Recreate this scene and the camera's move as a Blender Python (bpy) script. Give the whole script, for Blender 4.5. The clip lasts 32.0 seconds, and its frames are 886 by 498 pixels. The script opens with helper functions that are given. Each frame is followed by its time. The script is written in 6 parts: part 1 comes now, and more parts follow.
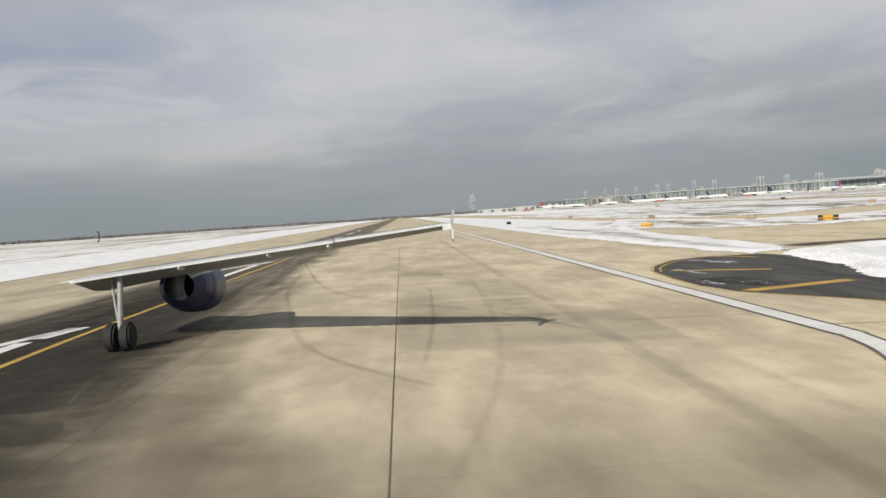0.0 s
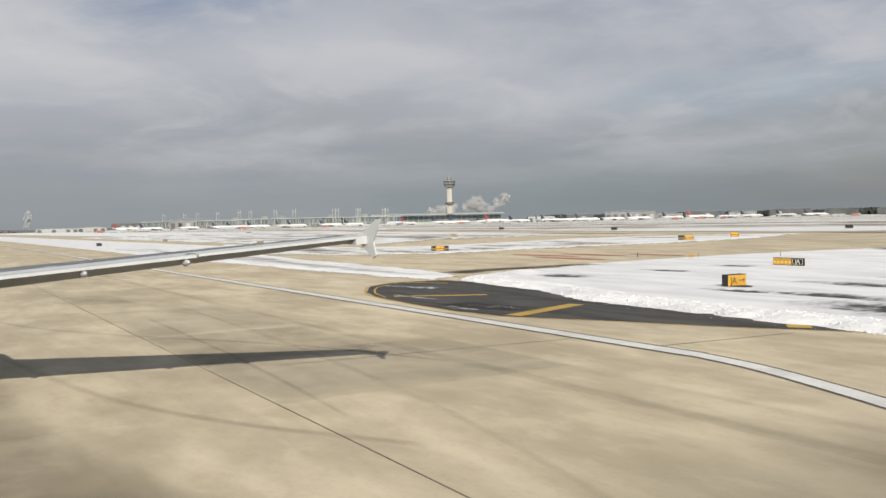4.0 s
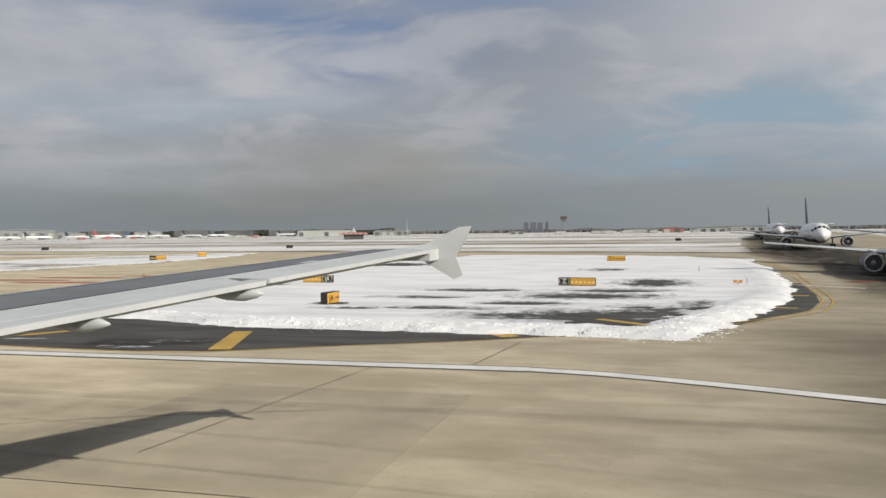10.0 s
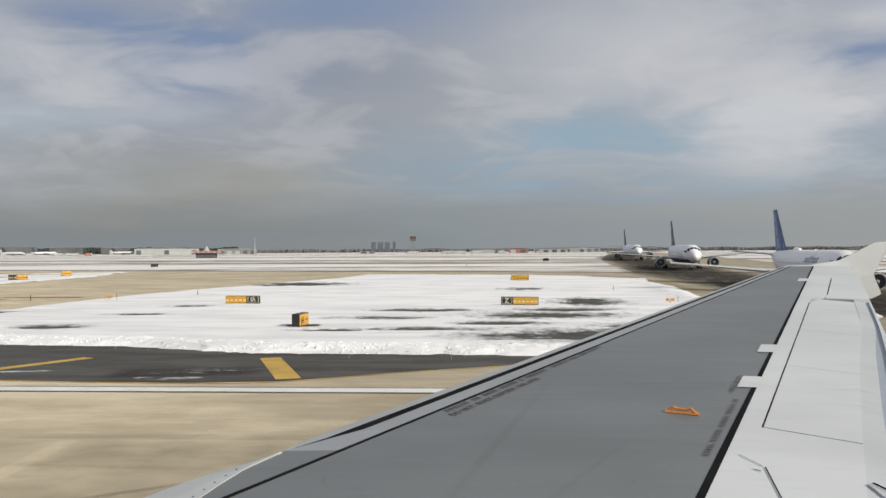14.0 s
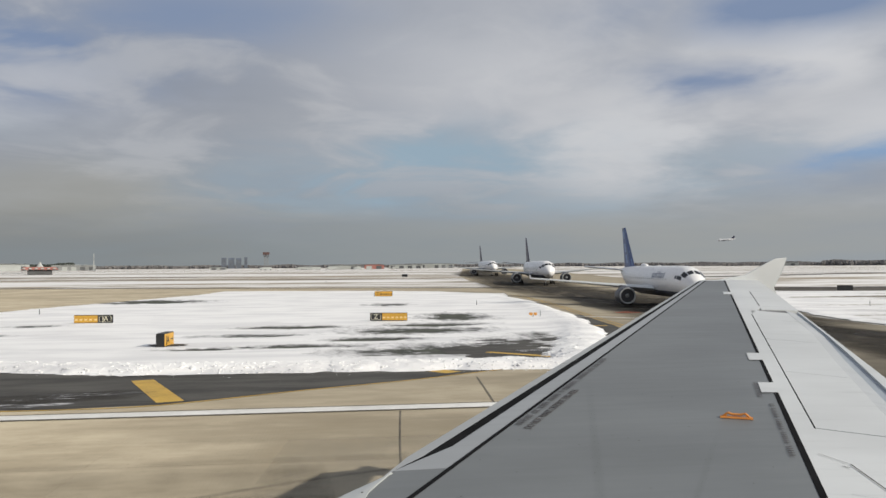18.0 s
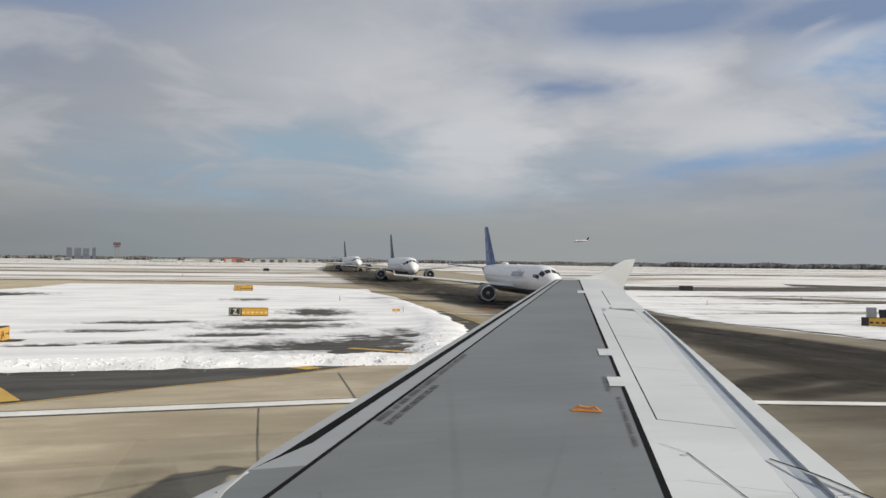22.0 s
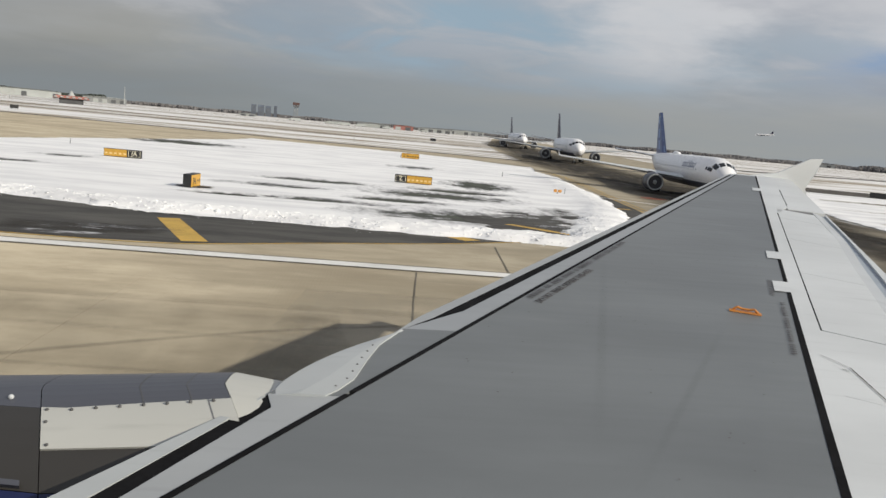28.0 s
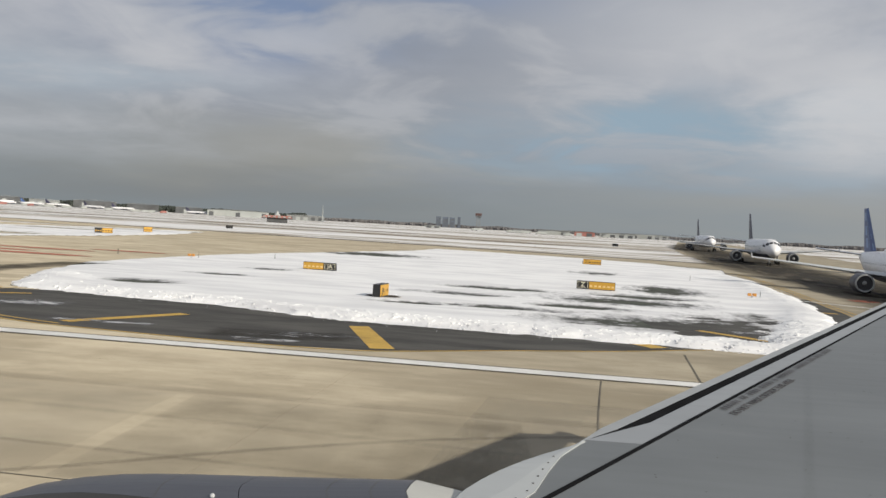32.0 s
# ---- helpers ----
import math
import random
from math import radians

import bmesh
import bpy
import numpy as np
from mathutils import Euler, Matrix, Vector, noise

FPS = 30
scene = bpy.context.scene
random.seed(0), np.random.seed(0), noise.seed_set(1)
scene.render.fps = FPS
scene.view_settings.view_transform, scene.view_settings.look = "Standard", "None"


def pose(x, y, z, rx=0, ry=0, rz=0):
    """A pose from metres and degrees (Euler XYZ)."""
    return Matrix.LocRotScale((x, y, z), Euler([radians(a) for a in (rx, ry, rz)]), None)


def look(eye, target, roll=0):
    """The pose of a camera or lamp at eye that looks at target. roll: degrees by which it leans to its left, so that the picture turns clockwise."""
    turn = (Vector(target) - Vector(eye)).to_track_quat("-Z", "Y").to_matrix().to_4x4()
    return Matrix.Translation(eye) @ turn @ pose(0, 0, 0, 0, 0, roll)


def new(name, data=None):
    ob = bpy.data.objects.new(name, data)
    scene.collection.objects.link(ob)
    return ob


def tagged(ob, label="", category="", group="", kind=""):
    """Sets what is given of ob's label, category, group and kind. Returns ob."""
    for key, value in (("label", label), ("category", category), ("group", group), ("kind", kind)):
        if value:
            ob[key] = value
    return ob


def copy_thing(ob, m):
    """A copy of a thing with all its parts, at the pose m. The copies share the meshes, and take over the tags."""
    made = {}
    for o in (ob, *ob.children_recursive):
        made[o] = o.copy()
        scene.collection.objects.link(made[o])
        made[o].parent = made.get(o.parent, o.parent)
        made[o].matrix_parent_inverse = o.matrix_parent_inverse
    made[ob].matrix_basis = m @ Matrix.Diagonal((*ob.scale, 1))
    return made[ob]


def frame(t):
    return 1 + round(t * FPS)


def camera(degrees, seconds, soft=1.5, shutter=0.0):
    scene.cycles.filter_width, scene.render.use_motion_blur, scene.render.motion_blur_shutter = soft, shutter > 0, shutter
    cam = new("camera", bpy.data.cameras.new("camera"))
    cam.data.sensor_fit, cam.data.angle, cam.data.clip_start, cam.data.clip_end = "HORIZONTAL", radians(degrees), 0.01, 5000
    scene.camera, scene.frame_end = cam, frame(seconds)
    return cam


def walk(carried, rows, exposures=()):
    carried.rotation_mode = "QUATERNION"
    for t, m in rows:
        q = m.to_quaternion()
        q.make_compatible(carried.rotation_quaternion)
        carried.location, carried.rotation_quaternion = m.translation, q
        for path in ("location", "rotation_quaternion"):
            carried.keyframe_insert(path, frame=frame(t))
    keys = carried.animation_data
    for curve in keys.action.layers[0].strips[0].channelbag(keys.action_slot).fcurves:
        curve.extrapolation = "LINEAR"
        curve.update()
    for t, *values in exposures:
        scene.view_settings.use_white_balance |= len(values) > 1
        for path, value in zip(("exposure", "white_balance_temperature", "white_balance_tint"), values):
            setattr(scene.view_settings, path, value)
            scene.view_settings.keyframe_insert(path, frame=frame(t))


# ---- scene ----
cam = camera(58.93, 32.0, soft=1.5)

# time, eye (m), yaw, pitch, roll (degrees)
PATH = [
    (0, 33.08, 13.20, 4.60, 87.10, -2.55, -3.75),
    (0.5, 32.22, 11.91, 4.60, 83.25, -2.79, -3.20),
    (1, 31.35, 10.64, 4.60, 80.05, -2.18, -2.90),
    (1.5, 30.46, 9.46, 4.60, 75.94, -2.32, -2.26),
    (2, 29.54, 8.38, 4.60, 72.27, -2.33, -1.86),
    (2.5, 28.57, 7.37, 4.60, 68.55, -2.27, -1.76),
    (3, 27.55, 6.45, 4.60, 64.75, -2.43, -1.60),
    (3.5, 26.49, 5.60, 4.60, 60.70, -2.24, -1.46),
    (5.5, 22.23, 2.77, 4.60, 45.79, -1.84, -0.73),
    (6, 21.06, 2.20, 4.60, 42.35, -2.17, -0.76),
    (6.5, 19.80, 1.66, 4.60, 38.46, -2.20, -0.89),
    (7, 18.52, 1.24, 4.60, 34.64, -2.31, -0.94),
    (7.5, 17.24, 0.90, 4.60, 31.02, -2.21, -1.01),
    (8, 15.98, 0.59, 4.60, 26.37, -2.01, -1.29),
    (8.5, 14.67, 0.26, 4.60, 23.19, -2.25, -1.43),
    (9, 13.31, -0.03, 4.60, 20.64, -2.41, -1.62),
    (9.5, 11.87, -0.29, 4.60, 17.37, -1.86, -1.28),
    (10, 10.43, -0.45, 4.60, 14.73, -1.19, -0.70),
    (10.5, 8.95, -0.49, 4.60, 12.56, -1.05, -0.57),
    (11, 7.46, -0.46, 4.60, 10.40, -0.79, -1.00),
    (11.5, 5.94, -0.41, 4.60, 8.76, -0.99, -1.02),
    (12, 4.46, -0.38, 4.60, 7.85, -0.96, -1.06),
    (12.5, 3.06, -0.35, 4.60, 6.44, -0.49, -1.04),
    (13, 1.75, -0.32, 4.60, 5.20, -0.37, -1.20),
    (13.5, 0.54, -0.27, 4.60, 3.85, -0.10, -0.88),
    (15.5, -2.06, -0.19, 4.60, 2.66, 0.78, 0.73),
    (16, -2.06, -0.19, 4.60, 0.07, 1.41, 0.41),
    (16.5, -2.06, -0.19, 4.60, -3.22, 2.39, 0.05),
    (17, -2.06, -0.19, 4.60, -3.65, 2.50, -0.24),
    (17.5, -2.06, -0.19, 4.60, -5.28, 2.23, -0.93),
    (18, -2.06, -0.19, 4.60, -7.21, 1.25, -0.36),
    (18.5, -2.06, -0.19, 4.60, -8.52, 3.25, -0.12),
    (19, -2.06, -0.19, 4.60, -9.98, 3.29, 1.61),
    (19.5, -2.06, -0.19, 4.60, -10.49, 2.67, 1.35),
    (20, -2.06, -0.19, 4.60, -12.15, 2.91, 1.14),
    (20.5, -2.06, -0.19, 4.60, -13.54, 3.26, 1.53),
    (21, -2.06, -0.19, 4.60, -15.36, 2.38, 1.29),
    (21.5, -2.06, -0.19, 4.60, -15.60, 1.55, 0.63),
    (22, -2.06, -0.19, 4.60, -17.08, 0.99, 0.73),
    (22.5, -2.06, -0.19, 4.60, -18.27, 0.28, 0.30),
    (23, -2.06, -0.19, 4.60, -19.71, 2.06, 1.30),
    (23.5, -2.06, -0.19, 4.60, -22.21, 2.91, 1.92),
    (24, -2.06, -0.19, 4.60, -22.37, 1.58, 1.85),
    (24.5, -2.06, -0.19, 4.60, -23.46, 0.79, 2.28),
    (26.5, -2.060, -0.19, 4.60, -15.00, -5.97, 4.98),
    (27, -2.060, -0.19, 4.60, -12.25, -7.66, 5.61),
    (27.5, -2.058, -0.19, 4.60, -9.12, -8.46, 5.53),
    (28, -2.056, -0.19, 4.60, -5.83, -8.50, 5.18),
    (28.5, -2.073, -0.19, 4.60, -3.04, -9.63, 4.23),
    (29, -2.073, -0.19, 4.60, -0.49, -10.32, 2.94),
    (29.5, -2.070, -0.19, 4.60, 3.79, -8.38, 2.11),
    (30, -2.062, -0.19, 4.60, 7.64, -6.56, 2.53),
    (30.5, -2.052, -0.19, 4.60, 11.43, -5.97, 2.79),
    (31, -2.044, -0.19, 4.60, 10.26, -5.55, 2.80),
    (31.5, -2.041, -0.19, 4.60, 8.03, -3.57, 3.21),
    (32, -2.036, -0.19, 4.60, 7.96, -1.67, 3.16),
]
walk(cam, [(t, pose(x, y, z, 90 + pitch, 0, yaw) @ pose(0, 0, 0, 0, 0, roll)) for t, x, y, z, yaw, pitch, roll in PATH],
     exposures=[(0, 0.06), (3, 0.08), (6, -0.1), (8, -0.08), (10, -0.08), (12.5, 0.0), (18, 0.0), (19.5, -0.08), (21, -0.05), (23, 0.0), (28.0, 0.0), (28.6, 0.24), (29.4, 0.2), (30, 0.12), (31, 0.2), (32, -0.03)])

# ---- world, sun ----
SUN_EL, SUN_AZ = 28.0, 120.0          # height, and bearing clockwise from +y
world = bpy.data.worlds.new("sky")
scene.world = world
world.use_nodes = True


def build_sky():
    """Blue sky with broken winter cloud: flat streaks that draw together towards a grey, hazy horizon."""
    nt = world.node_tree
    nt.nodes.clear()
    N, L = nt.nodes.new, nt.links.new

    def calc(op, x, y=0.0, clamp=False):
        n = N("ShaderNodeMath")
        n.operation, n.use_clamp = op, clamp
        for i, v in enumerate((x, y)):
            if isinstance(v, (int, float)):
                n.inputs[i].default_value = v
            else:
                L(v, n.inputs[i])
        return n.outputs[0]

    def ease(v, lo, hi):
        n = N("ShaderNodeMapRange")
        n.interpolation_type = "SMOOTHSTEP"
        n.inputs[1].default_value, n.inputs[2].default_value = lo, hi
        L(v, n.inputs[0])
        return n.outputs[0]

    def tint(fac, p, q):
        n = N("ShaderNodeMix")
        n.data_type = "RGBA"
        L(fac, n.inputs[0])
        for i, v in ((6, p), (7, q)):
            if isinstance(v, tuple):
                n.inputs[i].default_value = (*v, 1)
            else:
                L(v, n.inputs[i])
        return n.outputs[2]

    def cloud(u, v, w, scale, detail, rough, warp):
        c = N("ShaderNodeCombineXYZ")
        L(u, c.inputs[0]), L(v, c.inputs[1])
        c.inputs[2].default_value = w
        n = N("ShaderNodeTexNoise")
        n.inputs["Scale"].default_value, n.inputs["Detail"].default_value, n.inputs["Roughness"].default_value, n.inputs["Distortion"].default_value = scale, detail, rough, warp
        L(c.outputs[0], n.inputs["Vector"])
        return n.outputs[0]

    co, sep = N("ShaderNodeTexCoord"), N("ShaderNodeSeparateXYZ")
    L(co.outputs["Generated"], sep.inputs[0])
    x, y, z = sep.outputs
    up = calc("MAXIMUM", z, 0.0)
    den = calc("ADD", up, 0.16)
    u, v = calc("DIVIDE", x, den), calc("DIVIDE", y, den)
    big = cloud(u, v, 3.7, 0.55, 4, 0.5, 0.0)
    mid = cloud(u, v, 8.1, 1.2, 6, 0.58, 0.15)
    sunward = calc("ADD", calc("MULTIPLY", x, math.sin(radians(SUN_AZ))), calc("MULTIPLY", y, math.cos(radians(SUN_AZ))))
    light = ease(sunward, -0.9, 0.4)
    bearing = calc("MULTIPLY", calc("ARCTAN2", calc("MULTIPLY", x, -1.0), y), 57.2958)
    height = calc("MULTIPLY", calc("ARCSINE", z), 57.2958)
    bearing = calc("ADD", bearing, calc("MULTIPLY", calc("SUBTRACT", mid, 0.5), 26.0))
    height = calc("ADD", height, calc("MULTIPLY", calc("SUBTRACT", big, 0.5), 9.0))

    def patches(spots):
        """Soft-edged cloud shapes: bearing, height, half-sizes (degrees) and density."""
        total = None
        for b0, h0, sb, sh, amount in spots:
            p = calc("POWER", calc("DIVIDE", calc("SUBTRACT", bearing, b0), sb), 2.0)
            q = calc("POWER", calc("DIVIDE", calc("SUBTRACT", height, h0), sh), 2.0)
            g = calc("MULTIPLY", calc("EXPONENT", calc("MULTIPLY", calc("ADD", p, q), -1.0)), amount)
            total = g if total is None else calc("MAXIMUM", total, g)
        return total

    lift = ease(up, 0.0, 0.2)
    base = tint(lift, (0.235, 0.268, 0.285), (0.362, 0.385, 0.435))
    base = tint(calc("MULTIPLY", light, 0.45), base, (0.41, 0.435, 0.475))
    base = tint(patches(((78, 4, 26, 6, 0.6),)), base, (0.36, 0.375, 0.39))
    streak = calc("MULTIPLY", ease(calc("ADD", calc("MULTIPLY", mid, 0.65), calc("MULTIPLY", big, 0.35)), 0.46, 0.66), calc("MULTIPLY", ease(up, 0.02, 0.14), 0.5))
    base = tint(streak, base, (0.56, 0.565, 0.59))
    dull = calc("MULTIPLY", ease(calc("SUBTRACT", 1.0, mid), 0.48, 0.66), calc("MULTIPLY", ease(up, 0.01, 0.1), 0.42))
    base = tint(dull, base, (0.255, 0.285, 0.345))
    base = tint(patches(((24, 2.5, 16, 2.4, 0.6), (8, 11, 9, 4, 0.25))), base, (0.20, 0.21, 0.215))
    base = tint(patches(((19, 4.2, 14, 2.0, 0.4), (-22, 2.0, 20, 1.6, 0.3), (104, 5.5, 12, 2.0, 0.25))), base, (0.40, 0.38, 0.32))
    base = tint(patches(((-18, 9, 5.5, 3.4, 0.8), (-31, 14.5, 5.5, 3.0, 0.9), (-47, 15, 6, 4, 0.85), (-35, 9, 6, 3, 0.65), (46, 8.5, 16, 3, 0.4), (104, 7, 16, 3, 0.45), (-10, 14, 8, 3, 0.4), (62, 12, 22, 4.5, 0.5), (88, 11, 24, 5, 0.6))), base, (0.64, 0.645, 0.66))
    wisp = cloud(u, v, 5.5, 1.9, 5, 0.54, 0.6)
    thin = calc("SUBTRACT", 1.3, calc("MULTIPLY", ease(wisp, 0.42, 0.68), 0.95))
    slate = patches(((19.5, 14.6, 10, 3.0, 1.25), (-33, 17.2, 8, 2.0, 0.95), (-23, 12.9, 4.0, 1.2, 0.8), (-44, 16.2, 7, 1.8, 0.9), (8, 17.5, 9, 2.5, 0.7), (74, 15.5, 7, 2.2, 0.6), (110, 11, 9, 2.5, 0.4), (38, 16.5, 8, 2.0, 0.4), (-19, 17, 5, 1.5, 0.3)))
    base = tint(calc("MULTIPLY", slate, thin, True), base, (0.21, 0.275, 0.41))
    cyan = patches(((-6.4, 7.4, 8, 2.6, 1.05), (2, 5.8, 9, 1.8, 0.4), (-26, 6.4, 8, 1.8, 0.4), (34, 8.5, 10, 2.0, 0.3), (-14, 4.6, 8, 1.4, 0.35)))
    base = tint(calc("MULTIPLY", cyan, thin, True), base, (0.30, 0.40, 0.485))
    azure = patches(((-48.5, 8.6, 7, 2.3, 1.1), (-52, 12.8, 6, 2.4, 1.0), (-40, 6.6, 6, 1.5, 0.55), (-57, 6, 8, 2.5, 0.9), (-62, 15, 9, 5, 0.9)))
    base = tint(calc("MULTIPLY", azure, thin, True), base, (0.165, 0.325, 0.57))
    base = tint(calc("MULTIPLY", ease(wisp, 0.48, 0.7), calc("MULTIPLY", ease(up, 0.03, 0.16), 0.34)), base, (0.60, 0.605, 0.62))
    gap = calc("MULTIPLY", ease(up, 0.32, 0.6), calc("MULTIPLY", ease(big, 0.5, 0.62), 0.6))

    sky = N("ShaderNodeTexSky")
    sky.sky_type, sky.sun_disc = "NISHITA", False
    sky.sun_elevation, sky.sun_rotation = radians(SUN_EL), radians(SUN_AZ)
    clear, cover, mix, out = N("ShaderNodeBackground"), N("ShaderNodeBackground"), N("ShaderNodeMixShader"), N("ShaderNodeOutputWorld")
    clear.inputs["Strength"].default_value, cover.inputs["Strength"].default_value = 0.1, 1.0
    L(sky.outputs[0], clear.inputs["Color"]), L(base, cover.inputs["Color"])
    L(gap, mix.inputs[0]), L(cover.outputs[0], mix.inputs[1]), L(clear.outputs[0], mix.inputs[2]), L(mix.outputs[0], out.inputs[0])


build_sky()
sun = new("sun", bpy.data.lights.new("sun", "SUN"))
sun.data.energy, sun.data.angle, sun.data.color = 4.0, radians(0.6), (1.0, 0.925, 0.79)
sun.matrix_world = look((0, 0, 60), Vector((0, 0, 60)) - Vector((math.sin(radians(SUN_AZ)) * math.cos(radians(SUN_EL)), math.cos(radians(SUN_AZ)) * math.cos(radians(SUN_EL)), math.sin(radians(SUN_EL)))))

# ---- materials ----
def nodes_of(name):
    m = bpy.data.materials.new(name)
    m.use_nodes = True
    return m, m.node_tree.nodes.new, m.node_tree.links.new, m.node_tree.nodes["Principled BSDF"]


def noise_node(N, L, vec, scale, detail=4, rough=0.55):
    n = N("ShaderNodeTexNoise")
    n.inputs["Scale"].default_value, n.inputs["Detail"].default_value, n.inputs["Roughness"].default_value = scale, detail, rough
    L(vec, n.inputs["Vector"])
    return n.outputs[0]


def position(N, L, stretch=(1, 1, 1)):
    g, mp = N("ShaderNodeNewGeometry"), N("ShaderNodeMapping")
    mp.inputs["Scale"].default_value = stretch
    L(g.outputs["Position"], mp.inputs[0])
    return mp.outputs[0]


def calc(N, L, op, a, b=0.0, c=0.0, clamp=False):
    n = N("ShaderNodeMath")
    n.operation, n.use_clamp = op, clamp
    for i, v in enumerate((a, b, c)):
        if isinstance(v, (int, float)):
            n.inputs[i].default_value = v
        else:
            L(v, n.inputs[i])
    return n.outputs[0]


def blend(N, L, fac, a, b):
    n = N("ShaderNodeMix")
    n.data_type = "RGBA"
    for i, v in ((0, fac), (6, a), (7, b)):
        if isinstance(v, (int, float)):
            n.inputs[i].default_value = v
        elif isinstance(v, tuple):
            n.inputs[i].default_value = (*v, 1)
        else:
            L(v, n.inputs[i])
    return n.outputs[2]


def step(N, L, v, lo, hi):
    n = N("ShaderNodeMapRange")
    n.interpolation_type = "SMOOTHSTEP"
    n.inputs[1].default_value, n.inputs[2].default_value = lo, hi
    L(v, n.inputs[0])
    return n.outputs[0]


def relief(N, L, b, height, strength, distance):
    n = N("ShaderNodeBump")
    n.inputs["Strength"].default_value, n.inputs["Distance"].default_value = strength, distance
    L(height, n.inputs["Height"]), L(n.outputs[0], b.inputs["Normal"])


def material(name, base, rough=0.7, metal=0.0, scale=3.0, spread=0.15, bump=0.0, fine=40.0, stretch=(1, 1, 1), deep=0.02):
    m, N, L, b = nodes_of(name)
    b.inputs["Roughness"].default_value, b.inputs["Metallic"].default_value = rough, metal
    p = position(N, L, stretch)
    n1, n2 = noise_node(N, L, p, scale), noise_node(N, L, p, fine)
    v = step(N, L, calc(N, L, "ADD", calc(N, L, "MULTIPLY", n1, 0.65), calc(N, L, "MULTIPLY", n2, 0.35)), 0.3, 0.7)
    L(blend(N, L, v, tuple(c * (1 - spread) for c in base), tuple(min(1, c * (1 + spread)) for c in base)), b.inputs["Base Color"])
    if bump:
        relief(N, L, b, n2, bump, deep)
    return m


def concrete_material(name="concrete"):
    """Tan concrete: blotches, faint brushed streaks, rubber laid along the middle, tyre scuffs where aircraft turn in."""
    m, N, L, b = nodes_of(name)
    b.inputs["Roughness"].default_value = 0.9
    b.inputs["Specular IOR Level"].default_value = 0.12
    if "Diffuse Roughness" in b.inputs:
        b.inputs["Diffuse Roughness"].default_value = 1.0
    p = position(N, L)
    sep = N("ShaderNodeSeparateXYZ")
    L(p, sep.inputs[0])
    streak = noise_node(N, L, position(N, L, (0.07, 0.7, 1)), 1.0, 6, 0.65)
    cloud = noise_node(N, L, position(N, L, (0.09, 0.22, 1)), 1.0, 5)
    blot = noise_node(N, L, position(N, L, (0.35, 0.6, 1)), 1.0, 6, 0.62)
    fine = noise_node(N, L, p, 7.0, 6, 0.7)
    col = blend(N, L, step(N, L, cloud, 0.3, 0.7), (0.275, 0.241, 0.182), (0.415, 0.368, 0.282))
    col = blend(N, L, calc(N, L, "MULTIPLY", step(N, L, blot, 0.44, 0.68), 0.45), col, (0.225, 0.192, 0.138))
    col = blend(N, L, calc(N, L, "MULTIPLY", step(N, L, calc(N, L, "SUBTRACT", 1.0, blot), 0.52, 0.7), 0.35), col, (0.465, 0.412, 0.318))
    col = blend(N, L, calc(N, L, "MULTIPLY", step(N, L, streak, 0.5, 0.75), 0.25), col, (0.19, 0.163, 0.122))
    col = blend(N, L, calc(N, L, "MULTIPLY", step(N, L, fine, 0.52, 0.72), 0.25), col, (0.20, 0.172, 0.13))
    info = N("ShaderNodeObjectInfo")
    col = blend(N, L, calc(N, L, "MULTIPLY", info.outputs["Random"], 0.12), col, (0.30, 0.27, 0.21))
    # rubber along the middle of the runway, and scuffed brown where aircraft turn in
    across = calc(N, L, "ADD", calc(N, L, "ADD", sep.outputs[1], 4.0), calc(N, L, "MULTIPLY", calc(N, L, "SUBTRACT", cloud, 0.5), 5.0))
    off = calc(N, L, "ABSOLUTE", across, 0)
    core = calc(N, L, "SUBTRACT", 1.0, step(N, L, off, 5.5, 8.5))
    west = calc(N, L, "SUBTRACT", 1.0, step(N, L, sep.outputs[0], 16, 34))
    rub = calc(N, L, "MULTIPLY", calc(N, L, "MULTIPLY", core, west), calc(N, L, "ADD", 0.68, calc(N, L, "MULTIPLY", step(N, L, streak, 0.35, 0.62), 0.32)))
    col = blend(N, L, calc(N, L, "MULTIPLY", rub, 0.93), col, (0.052, 0.047, 0.04))
    scuff = calc(N, L, "MULTIPLY", calc(N, L, "MULTIPLY", step(N, L, sep.outputs[0], 12, 23), calc(N, L, "SUBTRACT", 1.0, step(N, L, sep.outputs[0], 33, 45))), calc(N, L, "SUBTRACT", 1.0, step(N, L, sep.outputs[1], 34, 60)))
    turn = noise_node(N, L, position(N, L, (0.09, 0.16, 1)), 1.0, 5, 0.6)
    col = blend(N, L, calc(N, L, "MULTIPLY", scuff, calc(N, L, "ADD", 0.6, calc(N, L, "MULTIPLY", step(N, L, turn, 0.38, 0.62), 0.35))), col, (0.118, 0.102, 0.078))
    L(col, b.inputs["Base Color"])
    groove = N("ShaderNodeTexWave")
    groove.bands_direction = "X"
    groove.inputs["Scale"].default_value, groove.inputs["Distortion"].default_value = 2.6, 0.0
    L(p, groove.inputs[0])
    relief(N, L, b, calc(N, L, "ADD", calc(N, L, "MULTIPLY", groove.outputs["Fac"], 0.2), fine), 0.3, 0.012)
    return m


